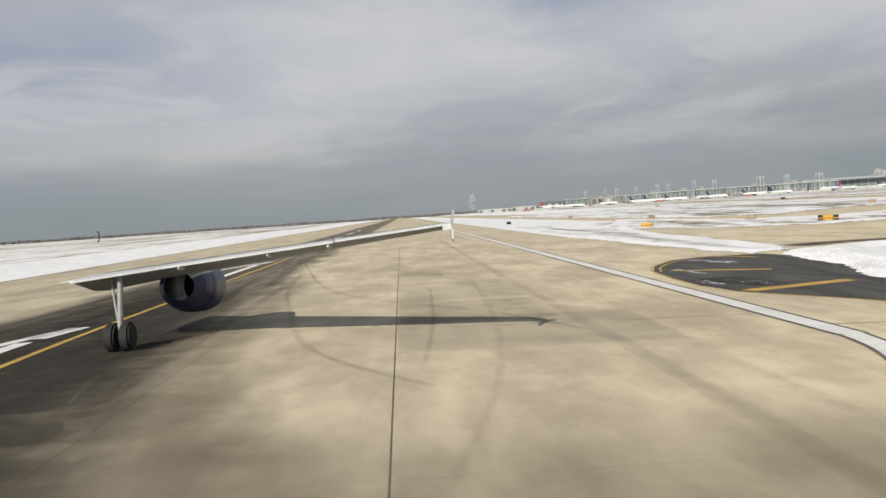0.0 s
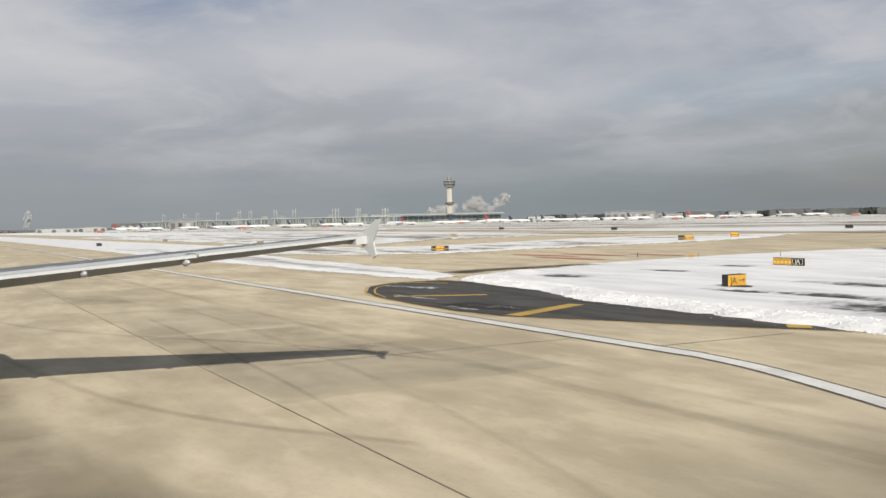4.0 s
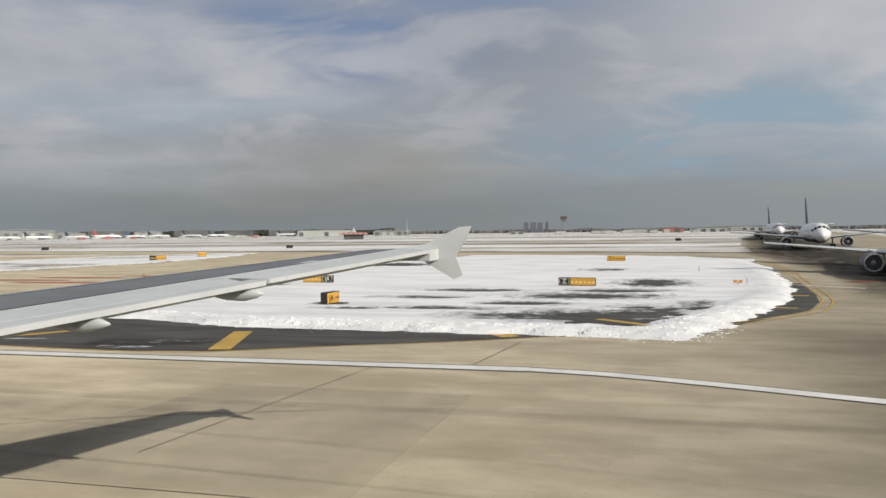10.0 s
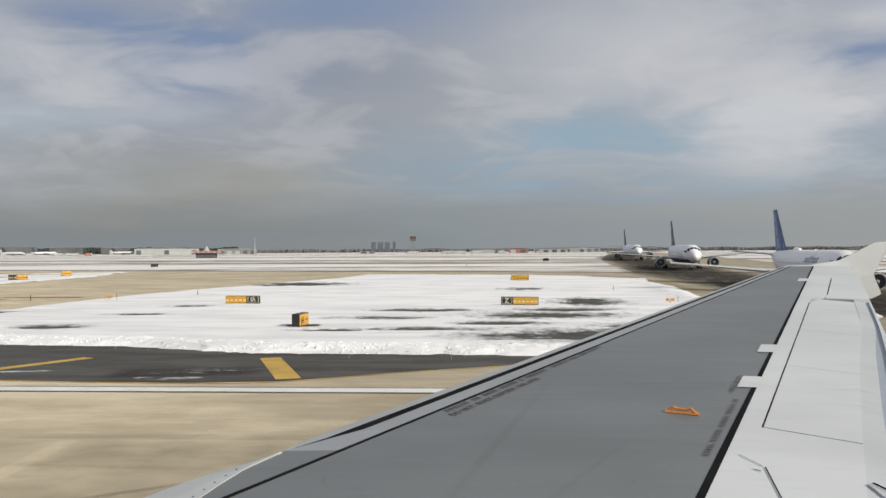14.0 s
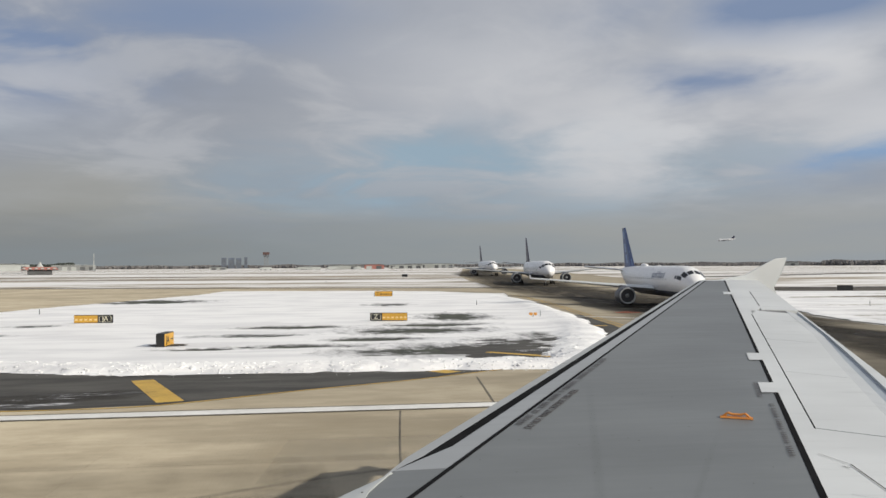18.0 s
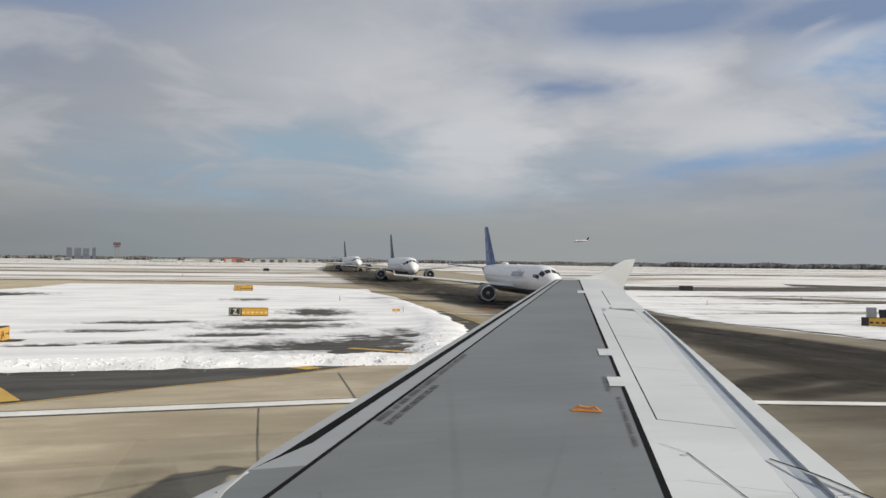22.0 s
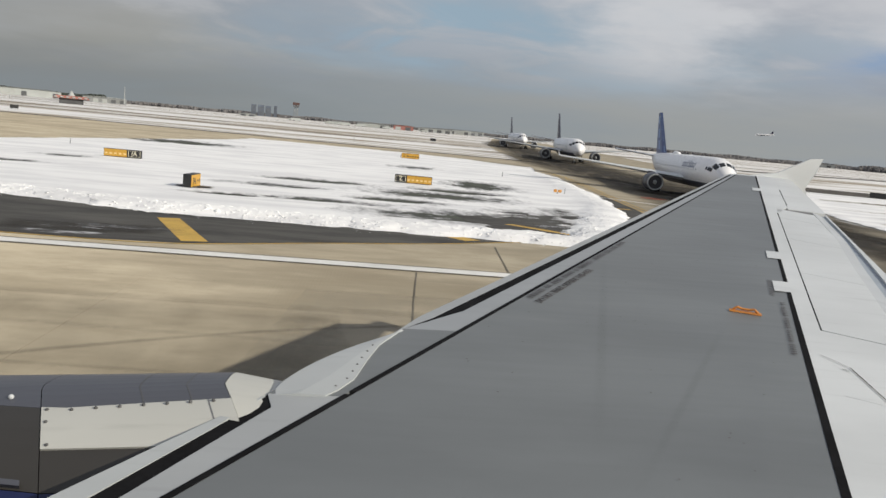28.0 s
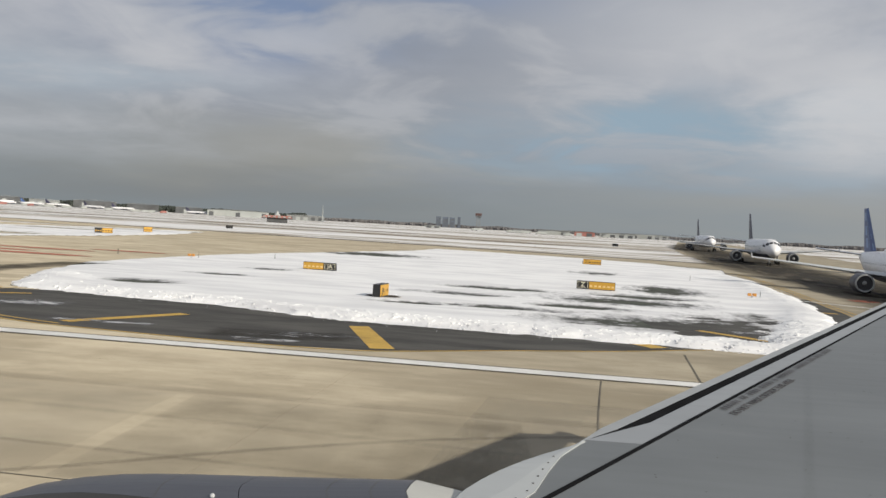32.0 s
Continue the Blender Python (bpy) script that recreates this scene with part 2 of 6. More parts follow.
def film_material(name, dark, light):
    """A thin film over the pavement, as strong as the mesh's wear attribute says."""
    m, N, L, b = nodes_of(name)
    b.inputs["Roughness"].default_value, b.inputs["Specular IOR Level"].default_value = 0.9, 0.1
    wear = N("ShaderNodeAttribute")
    wear.attribute_name = "wear"
    n = noise_node(N, L, position(N, L, (0.5, 0.2, 1)), 1.0, 6, 0.65)
    L(blend(N, L, n, dark, light), b.inputs["Base Color"])
    L(calc(N, L, "MULTIPLY", wear.outputs["Fac"], calc(N, L, "ADD", 0.55, calc(N, L, "MULTIPLY", step(N, L, n, 0.32, 0.6), 0.45)), clamp=True), b.inputs["Alpha"])
    return m


def field_material():
    """Thin snow over winter grass, in long wind-blown streaks."""
    m, N, L, b = nodes_of("snow_field")
    b.inputs["Roughness"].default_value = 0.9
    a = noise_node(N, L, position(N, L, (0.004, 0.035, 1)), 1.0, 6, 0.65)
    c = noise_node(N, L, position(N, L, (0.03, 0.12, 1)), 1.0, 5, 0.6)
    v = calc(N, L, "ADD", calc(N, L, "MULTIPLY", a, 0.65), calc(N, L, "MULTIPLY", c, 0.35))
    col = blend(N, L, step(N, L, v, 0.47, 0.58), (0.78, 0.77, 0.76), (0.32, 0.27, 0.20))
    col = blend(N, L, calc(N, L, "MULTIPLY", step(N, L, c, 0.62, 0.75), 0.5), col, (0.16, 0.14, 0.11))
    L(col, b.inputs["Base Color"])
    return m


def snow_material(name="snow", thin=False, under=(0.075, 0.078, 0.07), half=(0.34, 0.34, 0.35)):
    """White snow; where it is thin (a mesh attribute) the wet ground shows through in flecks."""
    m, N, L, b = nodes_of(name)
    b.inputs["Roughness"].default_value = 0.75
    b.inputs["Specular IOR Level"].default_value = 0.2
    p = position(N, L)
    big, fine = noise_node(N, L, position(N, L, (0.12, 0.35, 1)), 1.0, 5), noise_node(N, L, p, 9.0, 6, 0.7)
    col = blend(N, L, step(N, L, big, 0.35, 0.62), (0.74, 0.74, 0.75), (0.88, 0.88, 0.88))
    col = blend(N, L, calc(N, L, "MULTIPLY", step(N, L, fine, 0.58, 0.75), 0.14), col, (0.56, 0.55, 0.54))
    if thin:
        at = N("ShaderNodeAttribute")
        at.attribute_name = "thin"
        fleck = noise_node(N, L, position(N, L, (0.9, 0.35, 1)), 1.0, 8, 0.68)
        grain = noise_node(N, L, position(N, L, (1.2, 0.5, 1)), 1.5, 5, 0.7)
        v = calc(N, L, "ADD", at.outputs["Fac"], calc(N, L, "MULTIPLY", calc(N, L, "SUBTRACT", calc(N, L, "ADD", calc(N, L, "MULTIPLY", fleck, 0.7), calc(N, L, "MULTIPLY", grain, 0.3)), 0.5), 1.7))
        col = blend(N, L, calc(N, L, "MULTIPLY", step(N, L, v, 0.42, 0.85), 0.85), col, half)
        col = blend(N, L, step(N, L, v, 0.7, 1.05), col, under)
    L(col, b.inputs["Base Color"])
    relief(N, L, b, fine, 0.5, 0.04)
    return m


def slush_material():
    """Thin slush that breaks up at its edges."""
    m, N, L, b = nodes_of("slush")
    b.inputs["Roughness"].default_value = 0.7
    at = N("ShaderNodeAttribute")
    at.attribute_name = "wear"
    fleck = noise_node(N, L, position(N, L, (0.7, 2.2, 1)), 1.0, 8, 0.72)
    v = calc(N, L, "ADD", at.outputs["Fac"], calc(N, L, "MULTIPLY", calc(N, L, "SUBTRACT", fleck, 0.5), 2.0))
    L(blend(N, L, step(N, L, v, 0.5, 1.0), (0.30, 0.30, 0.31), (0.72, 0.72, 0.73)), b.inputs["Base Color"])
    L(step(N, L, v, 0.35, 0.75), b.inputs["Alpha"])
    return m


def asphalt_material(name, dark, light):
    m, N, L, b = nodes_of(name)
    b.inputs["Roughness"].default_value = 0.85
    b.inputs["Specular IOR Level"].default_value = 0.2
    p = position(N, L)
    streak = noise_node(N, L, position(N, L, (0.15, 0.5, 1)), 1.0, 6, 0.65)
    fine = noise_node(N, L, p, 12.0, 6, 0.7)
    col = blend(N, L, step(N, L, streak, 0.35, 0.68), dark, light)
    col = blend(N, L, calc(N, L, "MULTIPLY", step(N, L, fine, 0.55, 0.7), 0.4), col, tuple(v * 1.6 for v in light))
    L(col, b.inputs["Base Color"])
    relief(N, L, b, fine, 0.4, 0.01)
    return m


def painted_metal(name, base, rough, spread=0.07, metal=0.0, grime=0.25):
    """Aircraft paint: faint mottling, and grime streaks along the airflow."""
    m, N, L, b = nodes_of(name)
    b.inputs["Metallic"].default_value = metal
    p = position(N, L)
    big, fine = noise_node(N, L, position(N, L, (0.5, 1.2, 1)), 1.0, 4), noise_node(N, L, position(N, L, (1.5, 14, 6)), 1.0, 5)
    col = blend(N, L, step(N, L, big, 0.3, 0.7), tuple(c * (1 - spread) for c in base), tuple(c * (1 + spread) for c in base))
    col = blend(N, L, calc(N, L, "MULTIPLY", step(N, L, fine, 0.55, 0.8), grime), col, tuple(c * 0.55 for c in base))
    L(col, b.inputs["Base Color"])
    L(calc(N, L, "ADD", rough, calc(N, L, "MULTIPLY", fine, 0.12)), b.inputs["Roughness"])
    return m


concrete = concrete_material()
snow_field = field_material()
rubber_film = film_material("rubber_film", (0.03, 0.027, 0.024), (0.06, 0.054, 0.046))
pale_film = film_material("pale_film", (0.44, 0.395, 0.31), (0.52, 0.47, 0.38))
brown_film = film_material("brown_film", (0.10, 0.08, 0.055), (0.22, 0.175, 0.125))
snow = snow_material()
snow_cover = snow_material("snow_cover", True)
snow_streaks = snow_material("snow_streaks", True, (0.20, 0.18, 0.14), (0.38, 0.36, 0.32))
slush = slush_material()
asphalt = asphalt_material("asphalt", (0.05, 0.048, 0.045), (0.10, 0.096, 0.088))
worn_asphalt = asphalt_material("worn_asphalt", (0.055, 0.05, 0.045), (0.14, 0.125, 0.105))
wet_grass = material("wet_grass", (0.055, 0.06, 0.045), 0.9, scale=0.6, fine=9, spread=0.5, bump=0.6)
joint_dark = material("joint_dark", (0.13, 0.115, 0.09), 0.95, scale=1.0, spread=0.4)
white_line = material("white_line", (0.74, 0.73, 0.70), 0.7, scale=0.8, fine=9, spread=0.14)
yellow_line = material("yellow_line", (0.52, 0.33, 0.06), 0.7, scale=0.8, fine=9, spread=0.2)
red_mark = material("red_mark", (0.42, 0.13, 0.08), 0.8, scale=0.8, fine=6, spread=0.3)
wing_grey = painted_metal("wing_grey", (0.142, 0.153, 0.159), 0.38, spread=0.10, grime=0.05)
wing_light = painted_metal("wing_light", (0.34, 0.355, 0.365), 0.35)
wing_white = painted_metal("wing_white", (0.56, 0.58, 0.59), 0.34, grime=0.22)
fairing_grey = painted_metal("fairing_grey", (0.42, 0.44, 0.445), 0.36, grime=0.3)
wing_nose = painted_metal("wing_nose", (0.27, 0.285, 0.30), 0.30)
slat_grey = painted_metal("slat_grey", (0.32, 0.335, 0.345), 0.32)
# spoiler white dulled by the lip's shade, put into the colour
lip_shade = painted_metal("lip_shade", (0.42, 0.44, 0.46), 0.35)
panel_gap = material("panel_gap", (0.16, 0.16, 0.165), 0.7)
bare_metal = painted_metal("bare_metal", (0.62, 0.63, 0.64), 0.28, metal=0.75)
# blue-grey with the recess shadow put into the colour
groove_shade = painted_metal("groove_shade", (0.30, 0.34, 0.39), 0.35)
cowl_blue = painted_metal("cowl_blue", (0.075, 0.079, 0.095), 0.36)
cowl_reflect_brown = painted_metal("cowl_reflect_brown", (0.036, 0.033, 0.029), 0.45)
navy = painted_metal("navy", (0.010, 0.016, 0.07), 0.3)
cowl_cream = painted_metal("cowl_cream", (0.50, 0.50, 0.465), 0.4, grime=0.3)
black_seal = material("black_seal", (0.012, 0.012, 0.013), 0.8, spread=0.3)
stencil = material("stencil", (0.088, 0.083, 0.086), 0.6, scale=9, fine=60, spread=0.5)
orange_paint = material("orange_paint", (0.58, 0.22, 0.04), 0.5, scale=9, fine=60, spread=0.15)
rivet_dark = material("rivet_dark", (0.08, 0.08, 0.08), 0.5)
sign_yellow = material("sign_yellow", (0.60, 0.335, 0.045), 0.45, scale=2, fine=20, spread=0.08)
sign_black = material("sign_black", (0.018, 0.018, 0.018), 0.45, scale=2, fine=20, spread=0.3)
sign_tan = material("sign_tan", (0.30, 0.24, 0.16), 0.6, scale=2, fine=20, spread=0.2)
sign_dim = material("sign_dim", (0.80, 0.60, 0.28), 0.5)
sign_text = material("sign_text", (0.85, 0.80, 0.62), 0.5)
grey_metal = material("grey_metal", (0.35, 0.36, 0.36), 0.5, 0.3, spread=0.15)
plane_white = painted_metal("plane_white", (0.80, 0.80, 0.81), 0.22, spread=0.02, grime=0.06)
plane_belly = painted_metal("plane_belly", (0.07, 0.075, 0.11), 0.3)
tail_blue = painted_metal("tail_blue", (0.035, 0.075, 0.22), 0.3)
livery_grey = painted_metal("livery_grey", (0.10, 0.12, 0.19), 0.3)
tail_light = painted_metal("tail_light", (0.16, 0.27, 0.50), 0.3)
tail_dark = painted_metal("tail_dark", (0.04, 0.04, 0.075), 0.3)
tail_red = painted_metal("tail_red", (0.28, 0.06, 0.06), 0.3)
dark_glass = material("dark_glass", (0.012, 0.014, 0.018), 0.08)
tyre_black = material("tyre_black", (0.02, 0.02, 0.02), 0.8)
engine_dark = material("engine_dark", (0.03, 0.03, 0.035), 0.5)
building_grey = material("building_grey", (0.24, 0.25, 0.25), 0.7, scale=0.05, fine=0.4, spread=0.2)
building_white = material("building_white", (0.40, 0.42, 0.41), 0.7, scale=0.05, fine=0.4, spread=0.12)
building_dark = material("building_dark", (0.10, 0.105, 0.11), 0.5, scale=0.05, fine=0.4, spread=0.3)
terminal_glass = material("terminal_glass", (0.13, 0.17, 0.18), 0.2, scale=0.05, spread=0.25)
tower_cream = material("tower_cream", (0.62, 0.58, 0.50), 0.7, scale=0.05, spread=0.08)
roof_red = material("roof_red", (0.36, 0.15, 0.125), 0.7, scale=0.3, spread=0.15)
# grey-brown crowns paled by distance haze put into the colour
tree_haze = material("tree_haze", (0.15, 0.145, 0.145), 0.95, scale=0.05, fine=0.4, spread=0.4)
tree_green = material("tree_green", (0.035, 0.042, 0.035), 0.95, scale=0.05, fine=0.4, spread=0.4)
cabin_black = material("cabin_black", (0.007, 0.007, 0.0075), 0.9)

cabin_grey = material("cabin_grey", (0.034, 0.034, 0.031), 0.95)
for m in (cabin_black, cabin_grey, black_seal):
    m.node_tree.nodes["Principled BSDF"].inputs["Specular IOR Level"].default_value = 0.03
antenna_red = material("antenna_red", (0.09, 0.05, 0.045), 0.7)
# distance haze is put into this bluish grey
building_haze = material("building_haze", (0.12, 0.145, 0.19), 0.8, scale=0.05, fine=0.4, spread=0.2)
lamp_orange = material("lamp_orange", (0.60, 0.28, 0.06), 0.5)


steam = film_material("steam", (0.55, 0.56, 0.57), (0.62, 0.63, 0.64))

# ---- geometry helpers ----
SLOPE, CROWN = 0.0203, -2.0


def ground_z(y):
    """The runway sheds water to both sides; far off to the north the field rises again a little."""
    return -SLOPE * min(abs(y - CROWN), 75.0) + float(np.interp(y, (82, 200, 330, 420), (0, 1.5, 2.25, 2.4)))


def part(name, bm, mat, parent=None, label="", smooth=False):
    me = bpy.data.meshes.new(name)
    bm.normal_update()
    bm.to_mesh(me)
    bm.free()
    for m in (mat if isinstance(mat, (list, tuple)) else [mat]):
        me.materials.append(m)
    if smooth:
        for p in me.polygons:
            p.use_smooth = True
    ob = new(name, me)
    if parent:
        ob.parent = parent
    if label:
        ob["label"] = label
    return ob


def raw(name, verts, faces, mat, parent=None, label="", smooth=False):
    me = bpy.data.meshes.new(name)
    me.from_pydata([tuple(map(float, v)) for v in verts], [], faces)
    me.materials.append(mat)
    if smooth:
        for p in me.polygons:
            p.use_smooth = True
    ob = new(name, me)
    if parent:
        ob.parent = parent
    if label:
        ob["label"] = label
    return ob


def sheet(name, points, lift, mat, parent=None, label="", base=(0, 0)):
    """A ground polygon that follows the fall of the field."""
    bm = bmesh.new()
    bm.faces.new([bm.verts.new((x, y, 0)) for x, y in points])
    for cut in (CROWN - 75, CROWN, CROWN + 75, 82, 200, 330, 420):
        bmesh.ops.bisect_plane(bm, geom=bm.verts[:] + bm.edges[:] + bm.faces[:], plane_co=(0, cut, 0), plane_no=(0, 1, 0))
    for v in bm.verts:
        v.co.z = ground_z(v.co.y) + lift
    bmesh.ops.recalc_face_normals(bm, faces=bm.faces)
    if sum(f.normal.z for f in bm.faces) < 0:
        bmesh.ops.reverse_faces(bm, faces=bm.faces[:])
    return part(name, bm, mat, parent, label)


def ribbon(points, width, n=6):
    """The outline of a band of that width along a smooth line through the points."""
    pts = [Vector((*p, 0)) for p in points]
    line = []
    for i in range(len(pts) - 1):
        a, b, c, d = pts[max(i - 1, 0)], pts[i], pts[i + 1], pts[min(i + 2, len(pts) - 1)]
        for k in range(n):
            t = k / n
            line.append(0.5 * (2 * b + (c - a) * t + (2 * a - 5 * b + 4 * c - d) * t * t + (3 * b - a - 3 * c + d) * t ** 3))
    line.append(pts[-1])
    left, right = [], []
    for i, p in enumerate(line):
        way = (line[min(i + 1, len(line) - 1)] - line[max(i - 1, 0)]).normalized()
        side = Vector((-way.y, way.x, 0)) * width / 2
        left.append(p + side), right.append(p - side)
    return left, right


def band(name, points, width, lift, mat, parent=None, label="", n=6):
    left, right = ribbon(points, width, n)
    verts = [(p.x, p.y, ground_z(p.y) + lift) for pair in zip(left, right) for p in pair]
    faces = [(2 * i, 2 * i + 1, 2 * i + 3, 2 * i + 2) for i in range(len(left) - 1)]
    return raw(name, verts, faces, mat, parent, label)


def soft_band(name, points, width, lift, amount, parent=None, label="", n=6, mat=None, across=6, fade=2):
    """A band whose wear is strongest along its middle and fades out to its sides and ends."""
    left, right = ribbon(points, width, n)
    verts, wear, faces = [], [], []
    last = len(left) - 1
    for i, (a, b) in enumerate(zip(left, right)):
        end = min(1.0, i / fade, (last - i) / fade) if fade else 1.0
        for k in range(across + 1):
            p = a.lerp(b, k / across)
            verts.append((p.x, p.y, ground_z(p.y) + lift))
            wear.append(amount * end * math.sin(math.pi * k / across) ** 0.7)
    for i in range(last):
        for k in range(across):
            q = i * (across + 1) + k
            faces.append((q, q + 1, q + across + 2, q + across + 1))
    ob = raw(name, verts, faces, mat or rubber_film, parent, label)
    at = ob.data.attributes.new("wear", "FLOAT", "POINT")
    at.data.foreach_set("value", wear)
    return ob


def box(bm, x0, x1, y0, y1, z0, z1, bevel=0.0):
    made = bmesh.ops.create_cube(bm, size=1, matrix=Matrix.LocRotScale(((x0 + x1) / 2, (y0 + y1) / 2, (z0 + z1) / 2), None, (x1 - x0, y1 - y0, z1 - z0)))
    if bevel:
        edges = {e for v in made["verts"] for e in v.link_edges}
        bmesh.ops.bevel(bm, geom=list(edges), offset=bevel, segments=2, affect="EDGES", profile=0.5)
    return bm


def rod(bm, a, b, r0, r1=None, seg=10):
    a, b = Vector(a), Vector(b)
    way = b - a
    m = Matrix.Translation((a + b) / 2) @ way.to_track_quat("Z", "Y").to_matrix().to_4x4()
    bmesh.ops.create_cone(bm, cap_ends=True, segments=seg, radius1=r0, radius2=r0 if r1 is None else r1, depth=way.length, matrix=m)
    return bm


def loft(bm, rings, close_ends=True):
    """Skin over rings of equally many points."""
    rows = [[bm.verts.new(p) for p in ring] for ring in rings]
    n = len(rows[0])
    for a, b in zip(rows, rows[1:]):
        for i in range(n):
            bm.faces.new((a[i], a[(i + 1) % n], b[(i + 1) % n], b[i]))
    if close_ends:
        bm.faces.new(rows[0][::-1]), bm.faces.new(rows[-1])
    bmesh.ops.recalc_face_normals(bm, faces=bm.faces)
    return bm


def lettering(name, text, size, mat, parent, m, label=""):
    """Flat letters as a mesh."""
    cu = bpy.data.curves.new(name, "FONT")
    cu.body, cu.size, cu.align_x, cu.align_y = text, size, "CENTER", "CENTER"
    cu.extrude = 0.004
    tmp = bpy.data.objects.new(name, cu)
    scene.collection.objects.link(tmp)
    me = bpy.data.meshes.new_from_object(tmp.evaluated_get(bpy.context.evaluated_depsgraph_get()))
    bpy.data.objects.remove(tmp)
    me.materials.clear()
    me.materials.append(mat)
    ob = new(name, me)
    ob.parent, ob.matrix_basis = parent, m
    if label:
        ob["label"] = label
    return ob

# ---- ground ----
FAR = 4300
EDGE = 28.5
ground = tagged(sheet("ground", [(-FAR, -FAR), (FAR, -FAR), (FAR, FAR), (-FAR, FAR)], -0.08, snow_field), "flat airfield grass under thin streaky snow", "ground", kind="structure")
runway = tagged(sheet("road_runway", [(-2600, -42), (420, -42), (420, 41), (-2600, 41)], -0.03, concrete), "pale tan concrete runway with dark rubber marks", "runway", kind="structure")
tagged(sheet("road_taxiway_parallel", [(-2600, 86), (-600, 86), (-240, 78), (-165, 62), (-117, 40), (-20, 40), (-28, 120), (-26, 172), (-100, 186), (-330, 140), (-600, 124), (-2600, 124)], -0.024, concrete), "tan concrete taxiway beside the runway", "taxiway", kind="structure")
tagged(sheet("road_taxiway_cross", [(-900, 338), (-169, 209), (-25, 184), (27, 174.5), (60, 169), (60, 150), (27, 150), (18, 158), (5, 165), (-27, 169), (-60, 172), (-110, 182), (-260, 206), (-900, 318)], -0.018, concrete), "tan concrete taxiway crossing behind the snow", "taxiway", kind="structure")
tagged(sheet("road_taxiway_queue", [(5, 40.5), (420, 40.5), (47.5, 41), (49.2, 56), (52, 87), (60, 115), (75, 145), (84, 200), (100, 320), (140, 560), (210, 1000), (150, 1000), (70, 480), (45, 320), (36, 240), (31, 165), (28, 143), (20, 100), (10, 60)], -0.014, concrete), "concrete taxiway where airliners wait in line", "taxiway", kind="structure")
asphalt_strip = tagged(soft_band("road_taxiway_asphalt", [(30, 12), (33, 24), (34.5, 31.5), (36, 40.6), (37.8, 52), (39.4, 64), (41, 80), (42, 100)], 13, 0.010, 0.95, n=8, across=8, fade=4), "dark rubber-stained strip of the taxiway", "taxiway", kind="structure")
# wide band: cloud shadow over the waiting line put into the film, with rubber
soft_band("rubber_track", [(39.5, 70), (43, 92), (44, 116), (43, 145), (42, 180), (48, 222), (55, 300), (66, 400), (120, 700), (180, 1000)], 26, 0.012, 0.95, asphalt_strip, "dark tyre rubber with cloud shadow tone on the pavement", n=8, across=10, fade=4)
for pts, w, a in (([(43.5, 110), (42.5, 78), (41.8, 62), (40.6, 50), (38.6, 40.6), (36.8, 31), (35.5, 22), (34.5, 10)], 5, 1.0), ([(34, 52), (31, 42), (29, 34), (27.5, 27), (28.5, 20), (31, 12)], 5, 0.55), ([(18, 27.5), (22, 29), (25, 30.4), (28.5, 31)], 3.5, 0.8), ([(19, 25.5), (23, 26.4), (27, 27.6)], 2.4, 0.7), ([(-30, -2), (-10, -1), (4, 0), (12, 1.2), (20, 3), (27, 6), (32, 13), (33, 22)], 10, 0.85), ([(-60, -6), (-20, -6), (4, -6), (16, -5)], 9, 0.6), ([(-40, 3.5), (-10, 4), (6, 5), (14, 7.5), (20, 11)], 5, 0.3)):
    soft_band("rubber_track", pts, w, 0.014, a, asphalt_strip, "dark tyre rubber with cloud shadow tone on the pavement", n=8, across=8, fade=5)
tagged(band("road_taxiway_far", [(60, 168), (90, 156), (125, 152), (170, 156), (260, 160), (420, 130)], 20, -0.03, worn_asphalt, n=8), "dark asphalt taxiway far across the snow", "taxiway", kind="structure")
tagged(band("road_taxiway_edge", [(-900, 340), (-168.6, 211), (-24.5, 186), (26.8, 176.2), (60, 170)], 3.2, -0.008, asphalt), "dark asphalt edge strip of the crossing taxiway", "taxiway", kind="structure")
for pts, w in (([(120, 258), (164, 281), (220, 305), (262, 288), (280, 245), (250, 190), (200, 160), (150, 160)], 11), ([(150, 176), (180, 158), (225, 138), (300, 120), (420, 100)], 18)):
    tagged(band("road_far_strip", pts, w, -0.045, worn_asphalt, n=8), "curving dark taxiway far across the snow", "taxiway", kind="structure")
for a, b, w in (((-900, 400), (40, 262), 5), ((-1400, 560), (-60, 330), 9), ((-700, 560), (400, 420), 8), ((-500, 800), (700, 640), 11), ((100, 330), (500, 300), 8), ((-2000, 260), (-420, 262), 10), ((-1200, 900), (500, 1050), 14)):
    tagged(band("road_far_strip", [a, b], w, -0.05, worn_asphalt), "narrow dark paved strip far across the snow", "taxiway", kind="structure")

# runway slabs: each row shares one mesh
ROWS = [-42, -32, -22, -12, -2, 5.3, 12.65, 20.65, EDGE - 0.25]
SLAB, GAP = 13.6, 0.012


def runway_slabs():
    for y0, y1 in zip(ROWS, ROWS[1:]):
        bm = bmesh.new()
        g = GAP / 2
        top = [bm.verts.new((x, y, ground_z(y))) for x, y in ((g, y0 + g), (SLAB - g, y0 + g), (SLAB - g, y1 - g), (g, y1 - g))]
        low = [bm.verts.new((v.co.x, v.co.y, v.co.z - 0.028)) for v in top]
        bm.faces.new(top)
        for i in range(4):
            bm.faces.new((top[i], low[i], low[(i + 1) % 4], top[(i + 1) % 4]))
        first = None
        for k in range(-9, 4):
            if first is None:
                first = part("slab", bm, concrete, runway)
                ob = first
            else:
                ob = new("slab", first.data)
                ob.parent = runway
            ob.location.x = k * SLAB + 5.0


